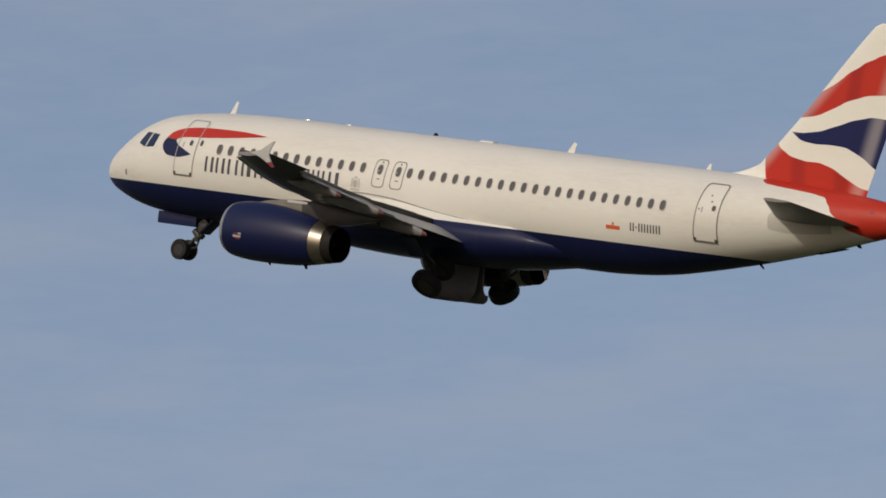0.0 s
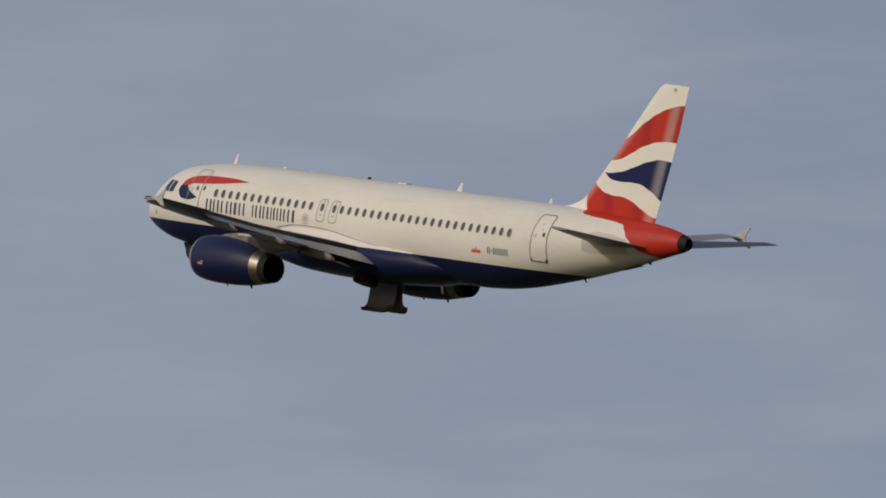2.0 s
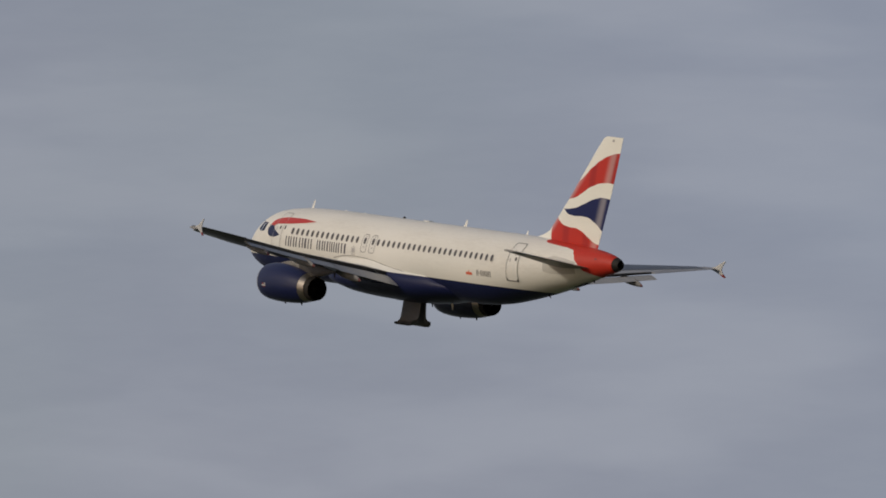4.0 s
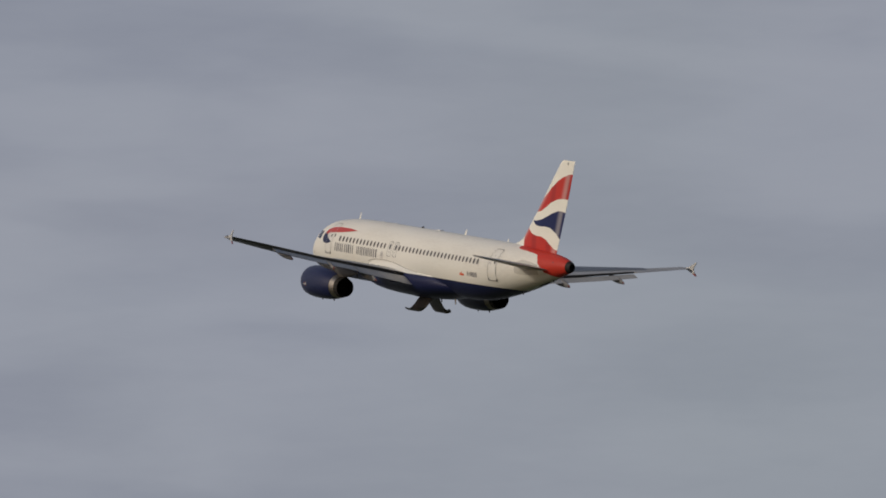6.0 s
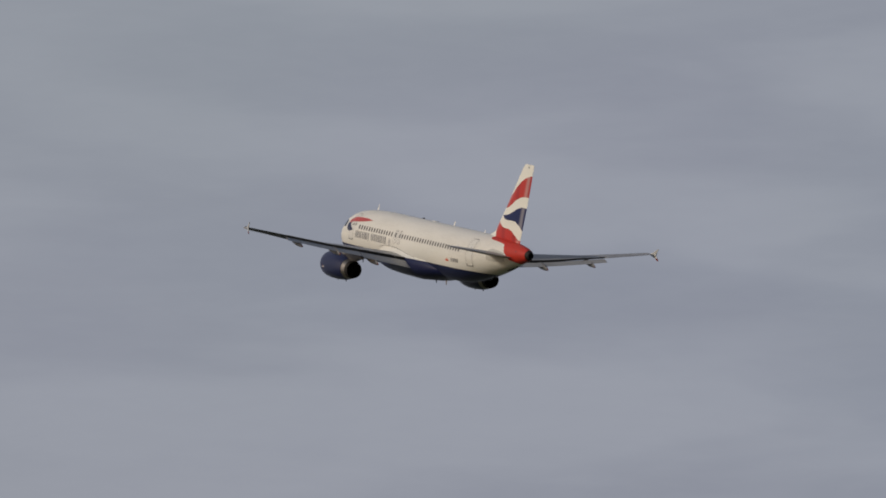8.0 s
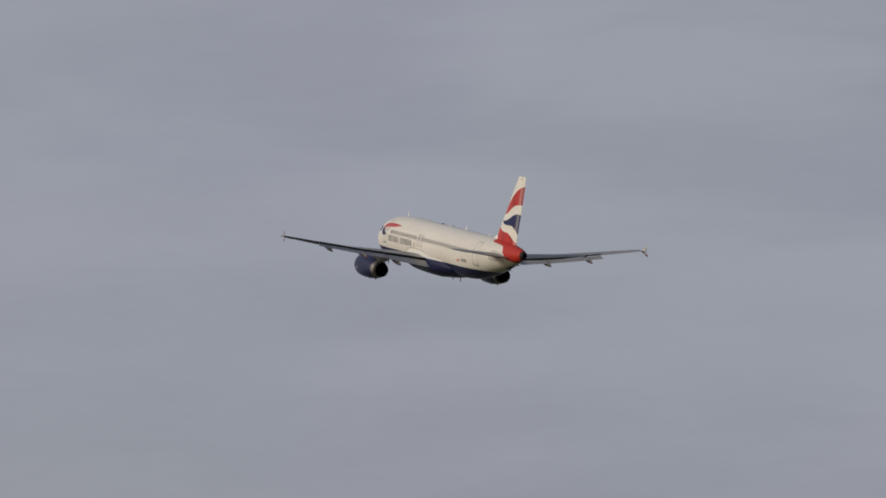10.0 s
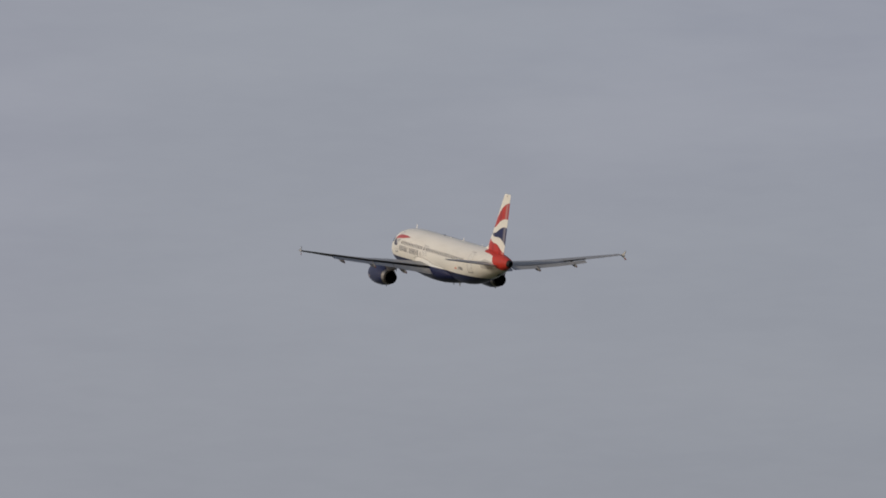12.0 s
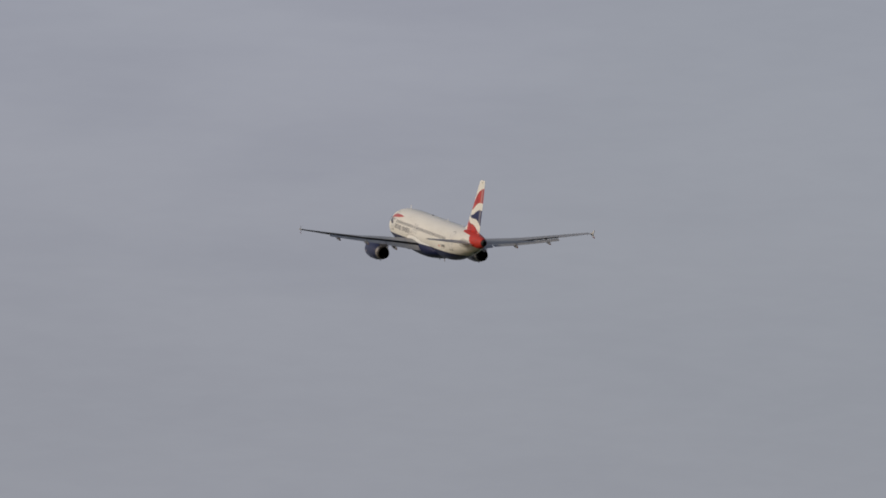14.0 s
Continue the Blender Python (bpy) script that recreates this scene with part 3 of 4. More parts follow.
def build_aerials(hull):
    part("blade_aerial", blade(5.05, 1.80, 2.33, 0.27, 0.27, 0.03), WHITE_PAINT, hull, "white swept blade aerial")
    part("blade_aerial", blade(21.05, 1.93, 2.34, 0.34, 0.28, 0.035), WHITE_PAINT, hull)
    part("blade_aerial", blade(27.48, 1.93, 2.18, 0.22, 0.14, 0.03), WHITE_PAINT, hull)
    part("blade_aerial", blade(30.3, -1.12, -1.34, 0.20, 0.30), SOOT, hull, "dark drain mast")
    part("blade_aerial", blade(34.45, 0.02, -0.16, 0.35, 0.30), SOOT, hull)
    part("blade_aerial", blade(20.55, -2.30, -2.74, 0.26, 0.22), CREST, hull, "pale blade aerial under the belly")
    bm = bmesh.new()
    rod(bm, B(14.9, 0, 1.94), B(14.9, 0, 2.03), 0.10, 0.08)
    rod(bm, B(14.9, 0, 2.03), B(14.9, 0, 2.08), 0.08, 0.03)
    part("beacon", bm, SOOT, hull, "dark red anti-collision beacon dome")
    part("aerial_plate", box(bmesh.new(), B(17.1, -0.16, 1.95), B(17.72, 0.16, 2.02), 0.03), WHITE_PAINT, hull)
    part("blade_aerial", blade(18.55, -2.45, -2.74, 0.20, 0.16), SOOT, hull, "small dark blade aerial under the belly")
    for x in (8.6, 10.6):
        part("blade_aerial", blade(x, 1.93, 2.00, 0.30, 0.10), WHITE_PAINT, hull)
    # air intake flap of the auxiliary power unit, a little open under the tail
    rings = []
    for x in (33.0, 33.6, 34.25):
        zc, h, w = hull_at(x)
        z = zc - h + 0.0 - 0.04 * (x - 33.0)
        rings.append([B(x, y, z + dz) for y, dz in ((-0.12, 0.0), (0.12, 0.0), (0.12, -0.016), (-0.12, -0.016))])
    flap = part("intake_flap", loft(rings), SOOT, hull, "dark intake flap under the tail")
    part("flap_hinge", box(bmesh.new(), B(33.0, -0.08, hull_at(33.0)[0] - hull_at(33.0)[1] - 0.01), B(33.12, 0.08, hull_at(33.0)[0] - hull_at(33.0)[1] + 0.06), 0.01), SOOT, flap)
    for side in (-1, 1):
        part("oil_vent", panel(rounded(35.52, 35.70, 1.10, 1.19, 0.04), side, 0.012), DEEP_RED, hull, "small dark vent in the tail cone")


def build_fairing():
    """Wing-to-body fairing."""
    rows = [
        (10.1, -1.10, -2.17, 1.66), (11.0, -0.78, -2.30, 1.93), (12.2, -0.54, -2.46, 2.06), (14.5, -0.52, -2.56, 2.14), (16.2, -0.72, -2.58, 2.24), (17.8, -0.92, -2.57, 2.27),
        (19.4, -1.05, -2.50, 2.14), (20.6, -1.16, -2.38, 1.94), (21.6, -1.30, -2.24, 1.68), (22.6, -1.48, -2.12, 1.30),
    ]
    rings = []
    n = 56
    zc = -1.46
    for k in range(50):
        x = 10.1 + 12.5 * k / 49
        join, low, w = curve(rows, x)
        # the upper side slopes from the wing up to the line where it meets the hull
        share = max(0.30, math.sqrt(max(0.0, 1 - (1.92 / w) ** 2)))
        high, deep = (join - zc) / share, zc - low
        e = 0.80 + 0.20 * max(0.0, (x - 19.0) / 3.3) ** 0.7
        ring = []
        for i in range(n):
            c, s = math.cos(2 * math.pi * i / n), math.sin(2 * math.pi * i / n)
            ring.append(B(x, w * c, zc + high * s) if s > 0 else B(x, w * math.copysign(abs(c) ** e, c), zc - deep * abs(s) ** e))
        rings.append(ring)
    part("belly_fairing", loft(rings), HULL, airliner, "white and navy fairing over the wing roots")


def foil(chord, tc, n=13, cut=1.0, camber=0.012, over=1.0):
    """Aerofoil outline as (along, up), from the rear edge over the top. over: the upper side's share of the depth."""
    xs = [cut * (1 - math.cos(math.pi * k / (n - 1))) / 2 for k in range(n)]
    half = lambda x: 5 * tc * (0.2969 * math.sqrt(x) - 0.126 * x - 0.3516 * x * x + 0.2843 * x**3 - 0.1016 * x**4)
    mid = lambda x: 4 * camber * x * (1 - x)
    up = [(chord * x, chord * (mid(x) + over * half(x))) for x in reversed(xs)]
    lo = [(chord * x, chord * (mid(x) - (2 - over) * half(x))) for x in xs[1:]]
    return up + lo


def wing_line(y):
    """Front edge, full chord, height of the front edge and thickness, at a distance from the centreline."""
    front = 12.05 + (19.72 - 12.05) * (y - 1.98) / (16.85 - 1.98)
    rear = 18.15 + 0.05 * (y - 1.98) if y < 6.4 else 18.37 + (21.25 - 18.37) * (y - 6.4) / (16.85 - 6.4)
    u = y - 1.98
    return front, rear - front, -1.32 + 0.122 * u + 0.0005 * u * u, 0.135 - 0.0025 * u


def wing_lift(y, side):
    """Uneven bend of the two wings, shaped to fit the camera's view."""
    bend = 0.006 * y + 0.02 * max(0.0, y - 10) if side > 0 else 0.0145 * y - 0.00085 * y * y
    return bend + 0.32 * max(0.0, 1 - y / 9.0)


def washout(y, side):
    """Drop of the left wing's front edge towards the tip, set to fit the camera's view."""
    if side > 0:
        return 0.0
    return 0.18 * max(0.0, min(1.0, (y - 6) / 6)) * (1 - 0.5 * max(0.0, min(1.0, (y - 13) / 4)))


def wing_tilt(y, side):
    return radians(1.2 - 0.05 * y) - math.atan(washout(y, side) / (0.8 * wing_line(y)[1]))


def wing_ring(y, side, cut=1.0):
    front, chord, z, tc = wing_line(y)
    tilt = wing_tilt(y, side)
    z += wing_lift(y, side) - washout(y, side)
    return [B(front + a * math.cos(tilt) + u * math.sin(tilt), side * y, z + u * math.cos(tilt) - a * math.sin(tilt)) for a, u in foil(chord, tc, cut=cut, camber=0.0, over=0.55)]


def flap_ring(y, side, chord, drop, back):
    front, full, z, tc = wing_line(y)
    tilt = wing_tilt(y, side)
    x0 = front + full * 0.80 + back
    z0 = z + wing_lift(y, side) - washout(y, side) - math.sin(tilt) * full * 0.78 - 0.14
    a0 = radians(drop)
    return [B(x0 + a * math.cos(a0) + u * math.sin(a0), side * y, z0 + u * math.cos(a0) - a * math.sin(a0)) for a, u in foil(chord, 0.13, 9, over=0.7)]


def build_wing(side):
    spans = (1.2, 1.98, 3, 4, 5, 6.0, 6.4, 7, 8, 9, 10, 11, 12, 13.6)
    bm = loft([wing_ring(y, side, 0.80) for y in spans] + [wing_ring(y, side, 1.0) for y in (13.62, 14.3, 15.2, 16, 17.05)])
    # the blunt rear face ahead of the flaps is painted dark as slot shade
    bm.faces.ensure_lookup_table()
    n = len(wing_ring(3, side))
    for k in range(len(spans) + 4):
        # lower faces take the darker grey: underside shade painted in
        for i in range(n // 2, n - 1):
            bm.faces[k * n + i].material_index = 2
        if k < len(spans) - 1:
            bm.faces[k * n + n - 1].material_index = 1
    wing = part("wing", bm, [GREY_PAINT, JOINT_SHADE, SHADED_GREY], airliner, "grey swept wing with lowered flaps")
    def flap(rings, label):
        bm = loft(rings)
        bm.faces.ensure_lookup_table()
        n = len(rings[0])
        # a dark strip near the flap's nose paints in the slot's shade
        for k in range(len(rings) - 1):
            bm.faces[k * n + 6].material_index = 1
        part("flap", bm, [DARK_GREY, JOINT_SHADE], wing, label)
    flap([flap_ring(y, side, c, 18, 0.04) for y, c in ((2.25, 1.62), (4.2, 1.38), (6.28, 1.12))], "pale grey inner flap lowered for take-off")
    flap([flap_ring(y, side, c, 14, 0.04) for y, c in ((6.42, 1.13), (8.5, 1.03), (11, 0.93), (13.5, 0.82))], "pale grey outer flap lowered for take-off")
    # slat: thin nose strip ahead of the front edge
    def slat(y):
        front, chord, z, tc = wing_line(y)
        z += wing_lift(y, side) - washout(y, side)
        c, d = chord * 0.14 + 0.12, radians(-16)
        return [B(front - 0.22 + a * math.cos(d) - u * math.sin(d), side * y, z - 0.10 + u * math.cos(d) - a * math.sin(d)) for a, u in foil(c, 0.22, 7)]
    for y0, y1 in ((2.6, 5.2), (6.35, 9.0), (9.03, 11.7), (11.73, 14.2), (14.23, 16.5)):
        part("slat", loft([slat(y0), slat((y0 + y1) / 2), slat(y1)]), BARE, wing, "bare metal front slat")
    # canoe fairings of the flap tracks
    for y, length, r in ((5.25, 2.7, 0.20), (8.8, 2.9, 0.21), (12.4, 2.5, 0.18)):
        front, chord, z, tc = wing_line(y)
        rear = front + chord
        rings = []
        for k in range(15):
            u = k / 14
            rr = r * max(0.04, math.sin(math.pi * min(1, u * 0.94 + 0.03)) ** 0.7)
            x = rear + 0.2 - 0.72 * length + length * u
            zz = z + wing_lift(y, side) - 0.32 - 0.30 * u * u - (0.26 if y < 6 else 0)
            rings.append([B(x, side * y + 0.75 * rr * math.cos(2 * math.pi * i / 14), zz + 1.25 * rr * math.sin(2 * math.pi * i / 14)) for i in range(14)])
        bm = loft(rings)
        bm.faces.ensure_lookup_table()
        for f in bm.faces[13 * 14 : 14 * 14]:
            f.material_index = 1
        part("flap_track_fairing", bm, [CANOE, TIP_RED], wing, "grey canoe-shaped flap track fairing with a red tip")
    # spoiler panels ahead of the flaps, a dark joint before them
    def top(y, f, out):
        front, chord, z, tc = wing_line(y)
        tilt = wing_tilt(y, side)
        z += wing_lift(y, side) - washout(y, side)
        u = chord * 0.55 * 5 * tc * (0.2969 * math.sqrt(f) - 0.126 * f - 0.3516 * f * f + 0.2843 * f**3 - 0.1016 * f**4) + out
        return B(front + f * chord * math.cos(tilt) + u * math.sin(tilt), side * y, z + u * math.cos(tilt) - f * chord * math.sin(tilt))

    def plate(y0, y1, f0, f1, lo, hi):
        rings = []
        for k in range(5):
            y = y0 + (y1 - y0) * k / 4
            rings.append([top(y, f0, hi), top(y, (f0 + f1) / 2, hi), top(y, f1, hi), top(y, f1, lo), top(y, (f0 + f1) / 2, lo), top(y, f0, lo)])
        return loft(rings)
    for y0, y1 in ((3.3, 5.9), (6.6, 8.2), (8.24, 9.9), (9.94, 11.6), (11.64, 13.3)):
        part("spoiler", plate(y0, y1, 0.60, 0.797, -0.02, 0.022), SPOILER, wing, "pale grey spoiler panel")
        part("spoiler_joint", plate(y0, y1, 0.582, 0.60, -0.02, 0.012), JOINT_SHADE, wing)
    # wing-tip fence
    front, chord, z, tc = wing_line(16.85)
    z += wing_lift(16.85, side)
    toe = 0.22
    shape = [(20.35, z), (20.95, z + 0.12), (21.56, z + 0.47), (21.70, z + 0.49), (21.49, z + 0.19), (21.44, z - 0.02), (21.56, z - 0.20), (21.80, z - 0.42), (21.68, z - 0.44), (21.25, z - 0.24), (20.85, z - 0.10)]
    rings = [[B(x, side * (17.0 + toe * (x - 20.35) + o), zz) for x, zz in shape] for o in (0.0, 0.04)]
    part("wingtip_fence", loft(rings), FENCE, wing, "pale grey arrow-shaped wingtip fence")
    foot = [(21.36, z - 0.29), (21.63, z - 0.26), (21.805, z - 0.425), (21.68, z - 0.445)]
    part("fence_foot", loft([[B(x, side * (17.0 + toe * (x - 20.35) + o), zz) for x, zz in foot] for o in (-0.006, 0.046)]), DEEP_RED, wing, "red lower corner of the fence")
    part("tip_lamp", rod(rod(bmesh.new(), B(front + 0.02, side * 16.86, z - 0.02), B(front + 0.30, side * 16.92, z), 0.03, 0.05), B(front + 0.30, side * 16.92, z), B(front + 0.55, side * 16.96, z), 0.05, 0.03), SOOT, wing)
    return wing


def build_engine(side):
    y = side * 5.84
    cowl = [(11.35, 0.79, -2.27), (11.05, 0.81, -2.27), (11.0, 0.985, -2.26), (11.3, 1.04, -2.26), (11.9, 1.08, -2.265), (12.6, 1.085, -2.27), (13.3, 1.055, -2.285), (13.9, 1.0, -2.31), (14.4, 0.93, -2.335), (14.92, 0.825, -2.357), (14.92, 0.79, -2.357)]
    engine = part("engine_nacelle", lathe(cowl, 64, y=y), BLUE_PAINT, airliner, "navy engine nacelle under the wing")
    lip = [(11.06, 0.812, -2.27), (10.90, 0.83, -2.27), (10.82, 0.875, -2.268), (10.84, 0.925, -2.265), (10.93, 0.965, -2.262), (11.01, 0.989, -2.26)]
    part("inlet_lip", lathe(lip, 64, y=y), BARE, engine, "bare metal inlet lip")
    fan = [(11.9, 0.80, -2.27), (11.6, 0.80, -2.27), (11.55, 0.30, -2.27), (11.2, 0.02, -2.27)]
    part("fan", lathe(fan, 40, True, y), SOOT, engine)
    duct = [(11.35, 0.79, -2.27), (11.9, 0.80, -2.27)]
    part("inlet_duct", lathe(duct, 40, y=y), GREY_PAINT, engine)
    nozzle = [(14.90, 0.815, -2.356), (15.1, 0.778, -2.37), (15.42, 0.71, -2.383), (15.42, 0.67, -2.383)]
    part("exhaust_nozzle", lathe(nozzle, 64, y=y), HOT, engine, "bright heat-stained metal nozzle")
    cone = [(15.40, 0.70, -2.382), (15.6, 0.665, -2.390), (15.80, 0.63, -2.396), (15.80, 0.60, -2.396), (15.4, 0.62, -2.385), (14.9, 0.66, -2.36)]
    part("exhaust_cone", lathe(cone, 64, y=y), SOOT, engine, "sooty dark exhaust ring")
    core = [(14.9, 0.665, -2.36), (14.85, 0.42, -2.36), (15.2, 0.36, -2.38), (15.6, 0.05, -2.39)]
    part("exhaust_core", lathe(core, 40, True, y), SOOT, engine)
    liner = [(15.74, 0.597, -2.395), (15.4, 0.61, -2.385), (14.9, 0.65, -2.36)]
    part("exhaust_liner", lathe(liner, 40, y=y), SOOT, engine)
    def on_cowl(x, z, out):
        """A place on the cowl's outer side."""
        r = 1.083 - 0.02 * abs(x - 12.4)
        return B(x, y + side * (math.sqrt(r * r - (z + 2.27) ** 2) + out), z)

    def patch(x0, x1, z0, z1):
        return loft([[on_cowl(x, z, o) for x, z in ((x0, z0), (x1, z0), (x1, z1), (x0, z1))] for o in (-0.02, 0.008)])
    mark = part("cowl_mark", patch(11.62, 11.98, -2.56, -2.48), CREST, engine, "small pale maker's mark with a red bar")
    part("mark_bar", patch(11.66, 11.82, -2.46, -2.40), DEEP_RED, mark)
    part("mark_bar", patch(11.86, 12.00, -2.45, -2.39), CREST, mark)
    part("mark_bar", patch(11.72, 11.94, -2.63, -2.59), DEEP_RED, mark)
    part("drain_mast", blade(14.2, -3.22, -3.40, 0.22, 0.14, y=y), SOOT, engine)
    part("drain_mast", blade(12.55, -3.33, -3.43, 0.14, 0.10, y=y), SOOT, engine)
    # pylon
    rows = [(11.7, -1.22, -1.30, 0.03), (12.3, -1.10, -1.32, 0.15), (13.2, -0.98, -1.36, 0.21), (14.2, -0.93, -1.50, 0.22), (15.2, -1.00, -1.72, 0.21), (16.0, -1.10, -1.66, 0.18), (17.0, -1.20, -1.45, 0.10), (17.6, -1.28, -1.35, 0.03)]
    rings = []
    for k in range(24):
        x = 11.7 + 5.9 * k / 23
        top, low, w = curve(rows, x)
        rings.append([B(x, y + w * c, (top + low) / 2 + (top - low) / 2 * s) for c, s in ((-0.8, 1), (0.8, 1), (1, 0.5), (1, -0.5), (0.7, -1), (-0.7, -1), (-1, -0.5), (-1, 0.5))])
    pylon = part("pylon", loft(rings[:10]), PYLON, engine, "weathered pale grey engine pylon")
    # the rear part is painted dark for soot and the wing's shade
    part("pylon_tail", loft(rings[9:]), SHADED_GREY, pylon, "dark rear end of the pylon, soot and wing shade painted in")
    ends = sorted((y + side * 0.17, y + side * 0.232))
    part("pylon_panel", box(bmesh.new(), B(13.3, ends[0], -1.07), B(14.25, ends[1], -0.985), 0.008), SCROLL, pylon, "small pale panel on the pylon")
    part("drain_mast", blade(17.35, -1.34, -1.62, 0.20, 0.12, y=y), SOOT, pylon)
    return engine


def build_tail():
    def fin_ring(z):
        front = curve([(1.5, 29.1), (2.5, 29.98), (4.23, 31.47), (7.55, 34.12), (7.80, 34.36), (7.90, 34.62)], z)[0]
        rear = curve([(1.5, 34.75), (2.62, 35.05), (5.33, 35.74), (7.9, 36.22)], z)[0]
        return [B(front + a, u, z) for a, u in foil(rear - front, 0.085, 15, camber=0.0)]
    levels = (1.5, 1.9, 2.5, 3.3, 4.1, 5.0, 6.0, 7.0, 7.55, 7.75, 7.86, 7.90)

    def fin_front(z, hinge):
        """The fin ahead of the rudder hinge, or the rudder behind it."""
        ring = fin_ring(z)
        half = len(ring) // 2
        lo, hi = ring[half].x, ring[0].x
        line = lo + (hi - lo) * hinge
        side = [(p.x, p.y) for p in reversed(ring[: half + 1])]

        def width(x):
            for (x0, y0), (x1, y1) in zip(side, side[1:]):
                if x <= x1:
                    return y0 + (y1 - y0) * (x - x0) / (x1 - x0)
            return 0.0
        return lo, line, hi, width

    def body(z):
        lo, line, hi, width = fin_front(z, 0.70)
        xs = [lo + (line - lo) * (1 - math.cos(math.pi * k / 20)) / 2 for k in range(11)] + [lo + (line - lo) * (0.5 + 0.5 * k / 5) for k in range(1, 6)]
        return [Vector((x, width(x), z)) for x in reversed(xs)] + [Vector((x, -width(x), z)) for x in xs[1:]]

    def rear(z):
        lo, line, hi, width = fin_front(z, 0.7006)
        xs = [line + (hi - line) * k / 5 for k in range(6)]
        return [Vector((x, max(0.006, width(x)), z)) for x in reversed(xs)] + [Vector((x, -max(0.006, width(x)), z)) for x in xs]
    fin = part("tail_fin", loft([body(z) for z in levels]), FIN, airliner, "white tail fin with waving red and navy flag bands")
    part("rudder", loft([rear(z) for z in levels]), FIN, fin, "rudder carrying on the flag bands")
    # dorsal fillet ahead of the fin
    rings = []
    for k in range(12):
        u = k / 11
        x = 28.45 + 2.2 * u
        rings.append([B(x, (0.05 + 0.11 * u) * c, 1.80 + (0.14 + 0.95 * u**1.7) * s) for c, s in ((-1.6, 0), (-1.0, 0.45), (-0.55, 0.85), (0, 1), (0.55, 0.85), (1.0, 0.45), (1.6, 0))])
    part("fin_fillet", loft(rings), FIN, fin)
    part("fin_beacon", loft([[B(35.3 + a, o, 7.62 + b) for a, b in ((0, 0), (0.16, 0), (0.16, 0.14), (0, 0.14))] for o in (-0.09, 0.09)]), CREST, fin)
    for side in (-1, 1):
        def ring(y):
            front, rear = 31.45 + (35.0 - 31.45) * (y - 0.8) / 5.42, 35.15 + (36.22 - 35.15) * (y - 0.8) / 5.42
            return [B(front + a, side * y, 0.62 + 0.105 * (y - 0.8) + u) for a, u in foil(rear - front, 0.10, 13, camber=-0.006)]
        plane = part("tailplane", loft([ring(y) for y in (0.5, 1.5, 3, 4.5, 5.8, 6.12, 6.22)]), TAIL_GREY, airliner, "grey swept tailplane")
        bm = bmesh.new()
        rows = []
        for y in (1.3, 3.5, 6.0):
            front, rear = 31.45 + (35.0 - 31.45) * (y - 0.8) / 5.42, 35.15 + (36.22 - 35.15) * (y - 0.8) / 5.42
            c = rear - front
            h = c * 5 * 0.10 * 0.055 * 2.0
            x = front + 0.72 * c
            zz = 0.62 + 0.105 * (y - 0.8)
            rows.append((bm.verts.new(B(x, side * y, zz + 0.042 * c)), bm.verts.new(B(x + 0.03, side * y, zz + 0.042 * c))))
        for a, b in zip(rows, rows[1:]):
            bm.faces.new((a[0], a[1], b[1], b[0]))
        part("elevator_gap", bm, LETTER, plane)


def wheel(parent, x, y, z, r, w):
    """Tyre and hub on a sideways axle."""
    n = 40
    prof = [(0.55, 0.42), (0.62, 0.47), (0.80, 0.5), (0.94, 0.44), (1.0, 0.26), (1.0, -0.26), (0.94, -0.44), (0.80, -0.5), (0.62, -0.47), (0.55, -0.42)]
    rings = [[Vector((x + a * r * math.cos(2 * math.pi * k / n), y + b * w, z + a * r * math.sin(2 * math.pi * k / n))) for k in range(n)] for a, b in prof]
    tyre = part("tyre", loft(rings, caps=False), RUBBER, parent, "black rubber tyre")
    hub = [(0.56, 0.40), (0.48, 0.30), (0.25, 0.28), (0.16, 0.42), (0.05, 0.42), (0.05, -0.42), (0.16, -0.42), (0.25, -0.28), (0.48, -0.30), (0.56, -0.40)]
    rings = [[Vector((x + a * r * math.cos(2 * math.pi * k / 24), y + b * w, z + a * r * math.sin(2 * math.pi * k / 24))) for k in range(24)] for a, b in hub]
    part("rim", loft(rings), RIM, parent, "dark metal wheel rim")
    return tyre


MAIN_PIVOT, NOSE_PIVOT = (17.15, 3.7, -1.42), (5.36, 0.0, -1.66)
MAIN_DOOR, NOSE_DOOR = (16.97, 0.10, -2.42), (3.48, 0.40, -2.03)


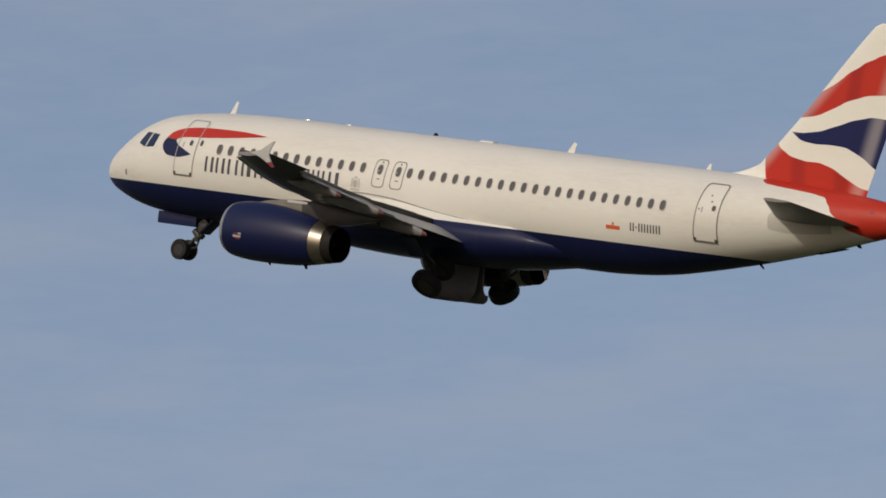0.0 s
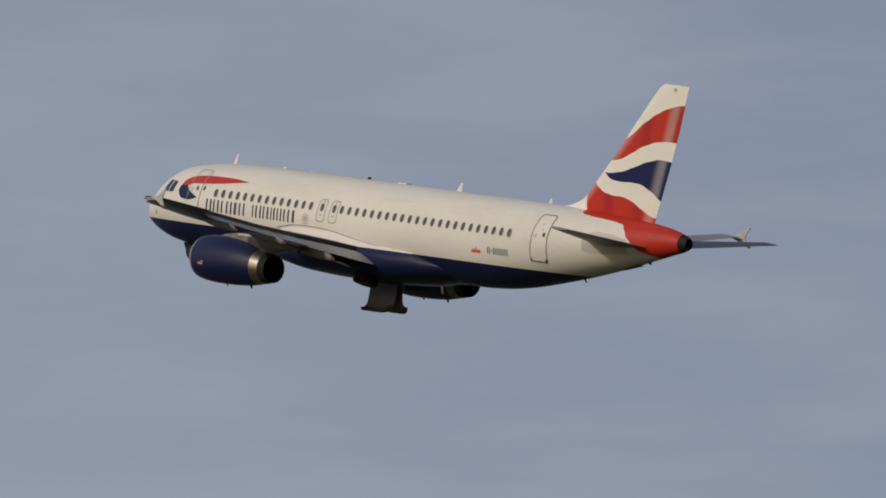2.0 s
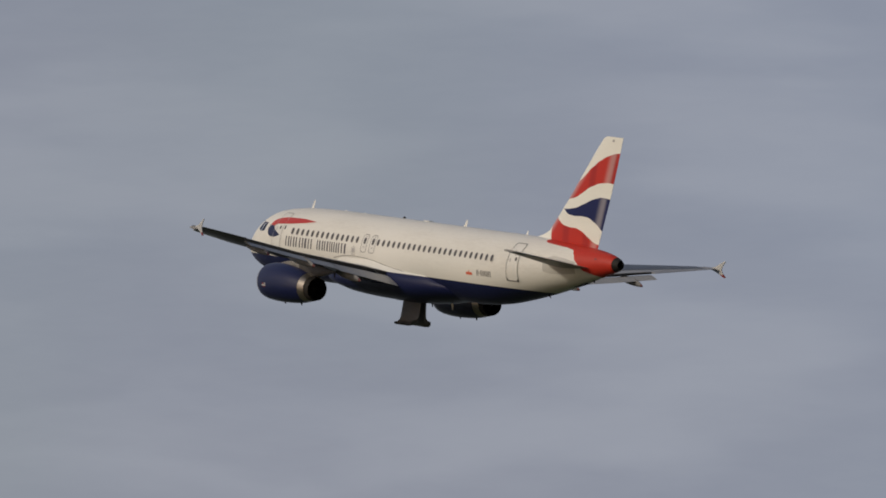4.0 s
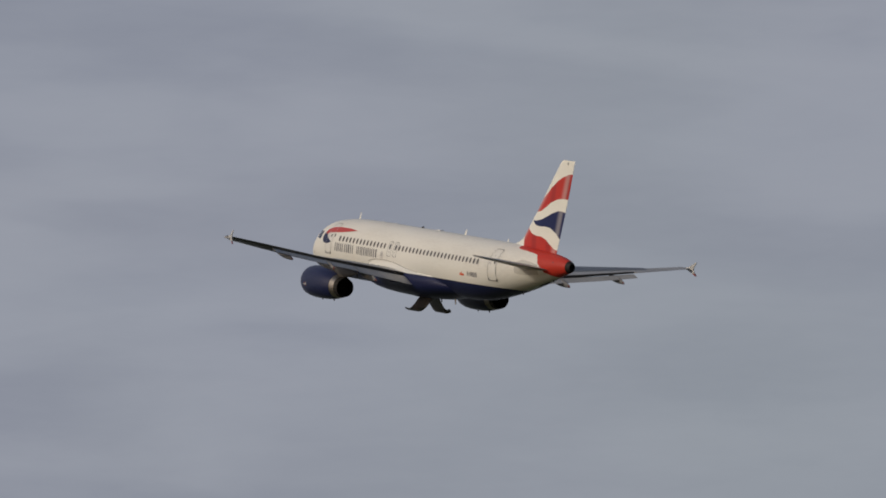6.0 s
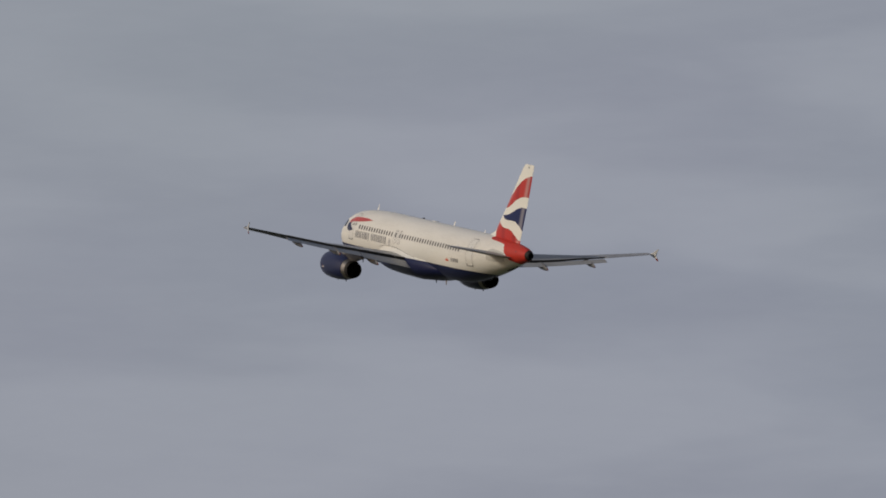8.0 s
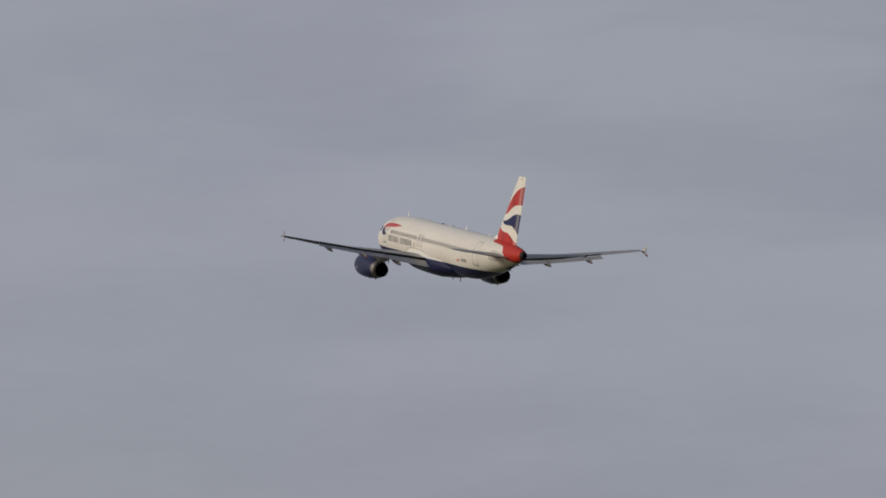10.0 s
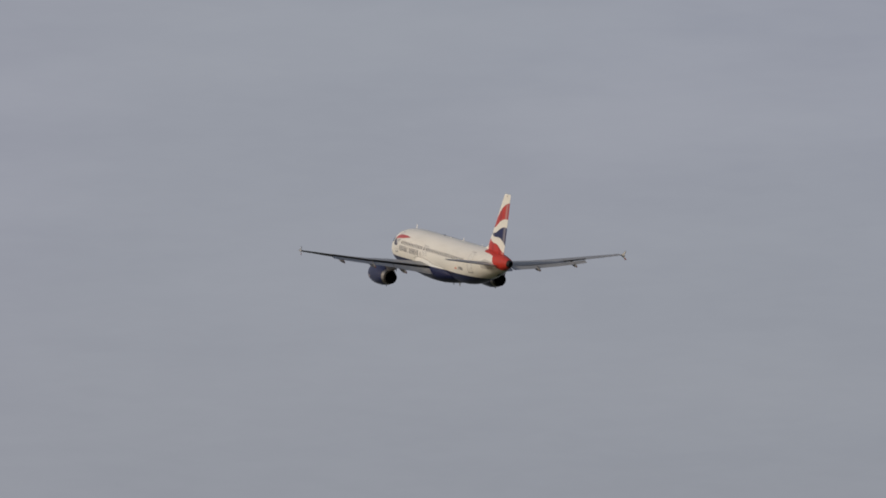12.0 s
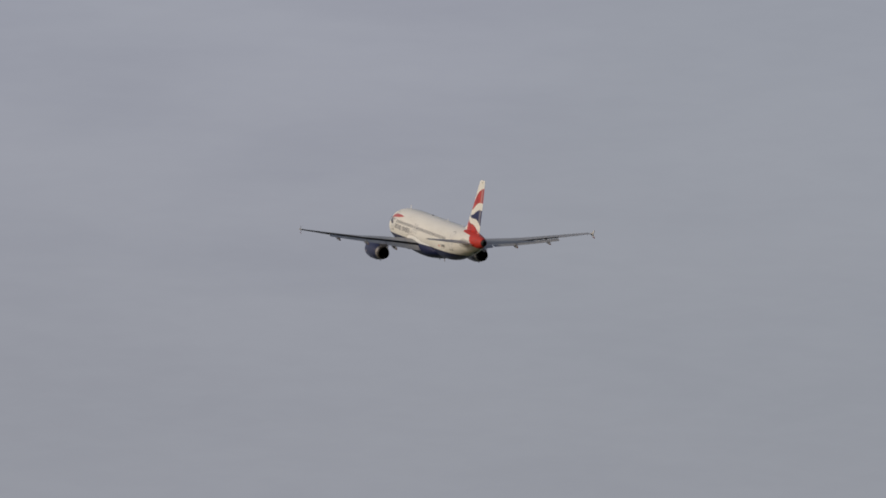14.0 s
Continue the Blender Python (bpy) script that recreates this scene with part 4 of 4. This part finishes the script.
def build_gear():
    """Legs hang straight down in their own space; motions() swings them."""
    legs = []
    for side in (-1, 1):
        bm = bmesh.new()
        rod(bm, (0, 0, 0.0), (0, 0, -1.3), 0.15, 0.13, 20)
        rod(bm, (0, 0, -1.2), (0, 0, -2.4), 0.095, 0.095, 16)
        rod(bm, (0, -0.55, -2.4), (0, 0.55, -2.4), 0.08)
        rod(bm, (0.0, 0.0, -1.1), (0.0, -side * 0.45, -0.6), 0.055)
        rod(bm, (0.14, 0, -1.3), (0.36, 0, -1.75), 0.05)
        rod(bm, (0.36, 0, -1.75), (0.12, 0, -2.3), 0.05)
        leg = part("main_landing_gear", bm, STEEL, airliner, "steel main gear leg folding inward with twin wheels")
        for dy in (-0.46, 0.46):
            wheel(leg, 0, dy, -2.4, 0.58, 0.42)
        door = box(bmesh.new(), (-0.36, side * 0.20, -1.25), (0.36, side * 0.24, -0.3), 0.012)
        part("leg_door", door, BLUE_PAINT, leg, "navy door plate fixed to the leg")
        legs.append(leg)
    bm = bmesh.new()
    rod(bm, (0, 0, 0.1), (0, 0, -1.5), 0.11, 0.10, 18)
    rod(bm, (0, 0, -1.4), (0, 0, -2.4), 0.065, 0.065)
    rod(bm, (0, -0.28, -2.4), (0, 0.28, -2.4), 0.05)
    rod(bm, (0.0, 0, -1.3), (-0.75, 0, -0.45), 0.045)
    rod(bm, (0.10, 0, -1.5), (0.30, 0, -1.9), 0.035)
    rod(bm, (0.30, 0, -1.9), (0.08, 0, -2.3), 0.035)
    box(bm, (-0.22, -0.20, -1.62), (0.16, 0.20, -1.42), 0.03)
    box(bm, (-0.24, -0.26, -1.35), (0.10, 0.26, -0.80), 0.05)
    rod(bm, (0.16, -0.12, -1.7), (0.16, -0.12, -1.1), 0.05)
    nose = part("nose_landing_gear", bm, STEEL, airliner, "steel nose gear leg folding forward with twin wheels")
    part("leg_door", box(bmesh.new(), (0.14, -0.30, -1.30), (0.18, 0.30, -0.35), 0.012), BLUE_PAINT, nose, "navy door plate fixed to the leg")
    for dy in (-0.25, 0.25):
        wheel(nose, 0, dy, -2.4, 0.385, 0.23)
    doors = []
    for side in (-1, 1):
        # belly door: curved plate, hinged on the keel
        prof = [(0.0, 0.0), (0.45, 0.0), (0.95, 0.0), (1.28, 0.02), (1.46, 0.08), (1.57, 0.20), (1.64, 0.44)]
        rings = []
        for x, trim in ((-1.02, 0.89), (-0.92, 0.945), (0.3, 0.945), (0.62, 0.93), (0.75, 0.87), (0.82, 0.76)):
            out = [Vector((x, side * a * trim, b * trim)) for a, b in prof]
            back = [Vector((x, side * (a * trim - 0.03), b * trim + 0.07)) for a, b in reversed(prof)]
            rings.append(out + back)
        door = part("main_gear_door", loft(rings), [HULL_DOOR], airliner, "large open belly door with a grey inner face")
        doors.append(door)
        prof = [(0.0, 0.0), (0.14, -0.03), (0.30, -0.05), (0.44, -0.05)]
        rings = []
        for x in (-0.92, 0.0, 0.92):
            rings.append([Vector((x, -side * a, b)) for a, b in prof] + [Vector((x, -side * a, b + 0.04)) for a, b in reversed(prof)])
        doors.append(part("nose_gear_door", loft(rings), BLUE_PAINT, airliner, "navy nose gear door"))
    # a flat dark plate behind the doors paints in the open well's shade
    part("well_shade_plate", box(bmesh.new(), B(16.1, -0.75, -2.575), B(17.92, 0.75, -2.55), 0.01), JOINT_SHADE, airliner, "flat dark plate for the shade of the open wheel well")
    return legs, nose, doors


HULL_DOOR = painted("door_inner_grey", (0.13, 0.123, 0.12), 0.5, 0.4, 0.0)
hull = build_fuselage()
build_windows(hull)
build_doors(hull)
build_markings(hull)
build_aerials(hull)
build_fairing()
for side in (-1, 1):
    build_wing(side)
    build_engine(side)
build_tail()
LEGS, NOSE, DOORS = build_gear()


def motions():
    walk(airliner, [(t, pose(*rest)) for t, *rest in FLIGHT])
    # main legs swing inward
    fold = [(0, 47), (0.5, 54), (1, 61), (1.5, 67), (2, 74), (2.5, 79), (3, 85), (3.5, 88), (14, 88)]
    for leg, side in zip(LEGS, (-1, 1)):
        x, y, z = MAIN_PIVOT
        p = B(x, side * y, z)
        walk(leg, [(t, pose(*p, -side * a, 0, 0)) for t, a in fold])
    p = B(*NOSE_PIVOT)
    walk(NOSE, [(t, pose(*p, 0, a, 0)) for t, a in ((0, 45), (0.5, 48), (1, 53), (1.5, 61), (2, 72.5), (2.5, 86), (3, 96), (3.5, 100), (14, 100))])
    for k, side in enumerate((-1, 1)):
        x, y, z = MAIN_DOOR
        p = B(x, side * y, z)
        walk(DOORS[2 * k], [(t, pose(*p, -side * a, 0, 0)) for t, a in ((0, 86), (5.3, 86), (5.6, 79), (6.0, 56), (6.25, 45), (6.5, 33), (6.8, 15), (7.2, 1), (7.4, 0), (14, 0))])
        x, y, z = NOSE_DOOR
        p = B(x, side * y, z)
        walk(DOORS[2 * k + 1], [(t, pose(*p, side * a, 0, 0)) for t, a in ((0, 82), (1.6, 82), (2.0, 55), (2.4, 12), (2.7, 0), (14, 0))])


motions()
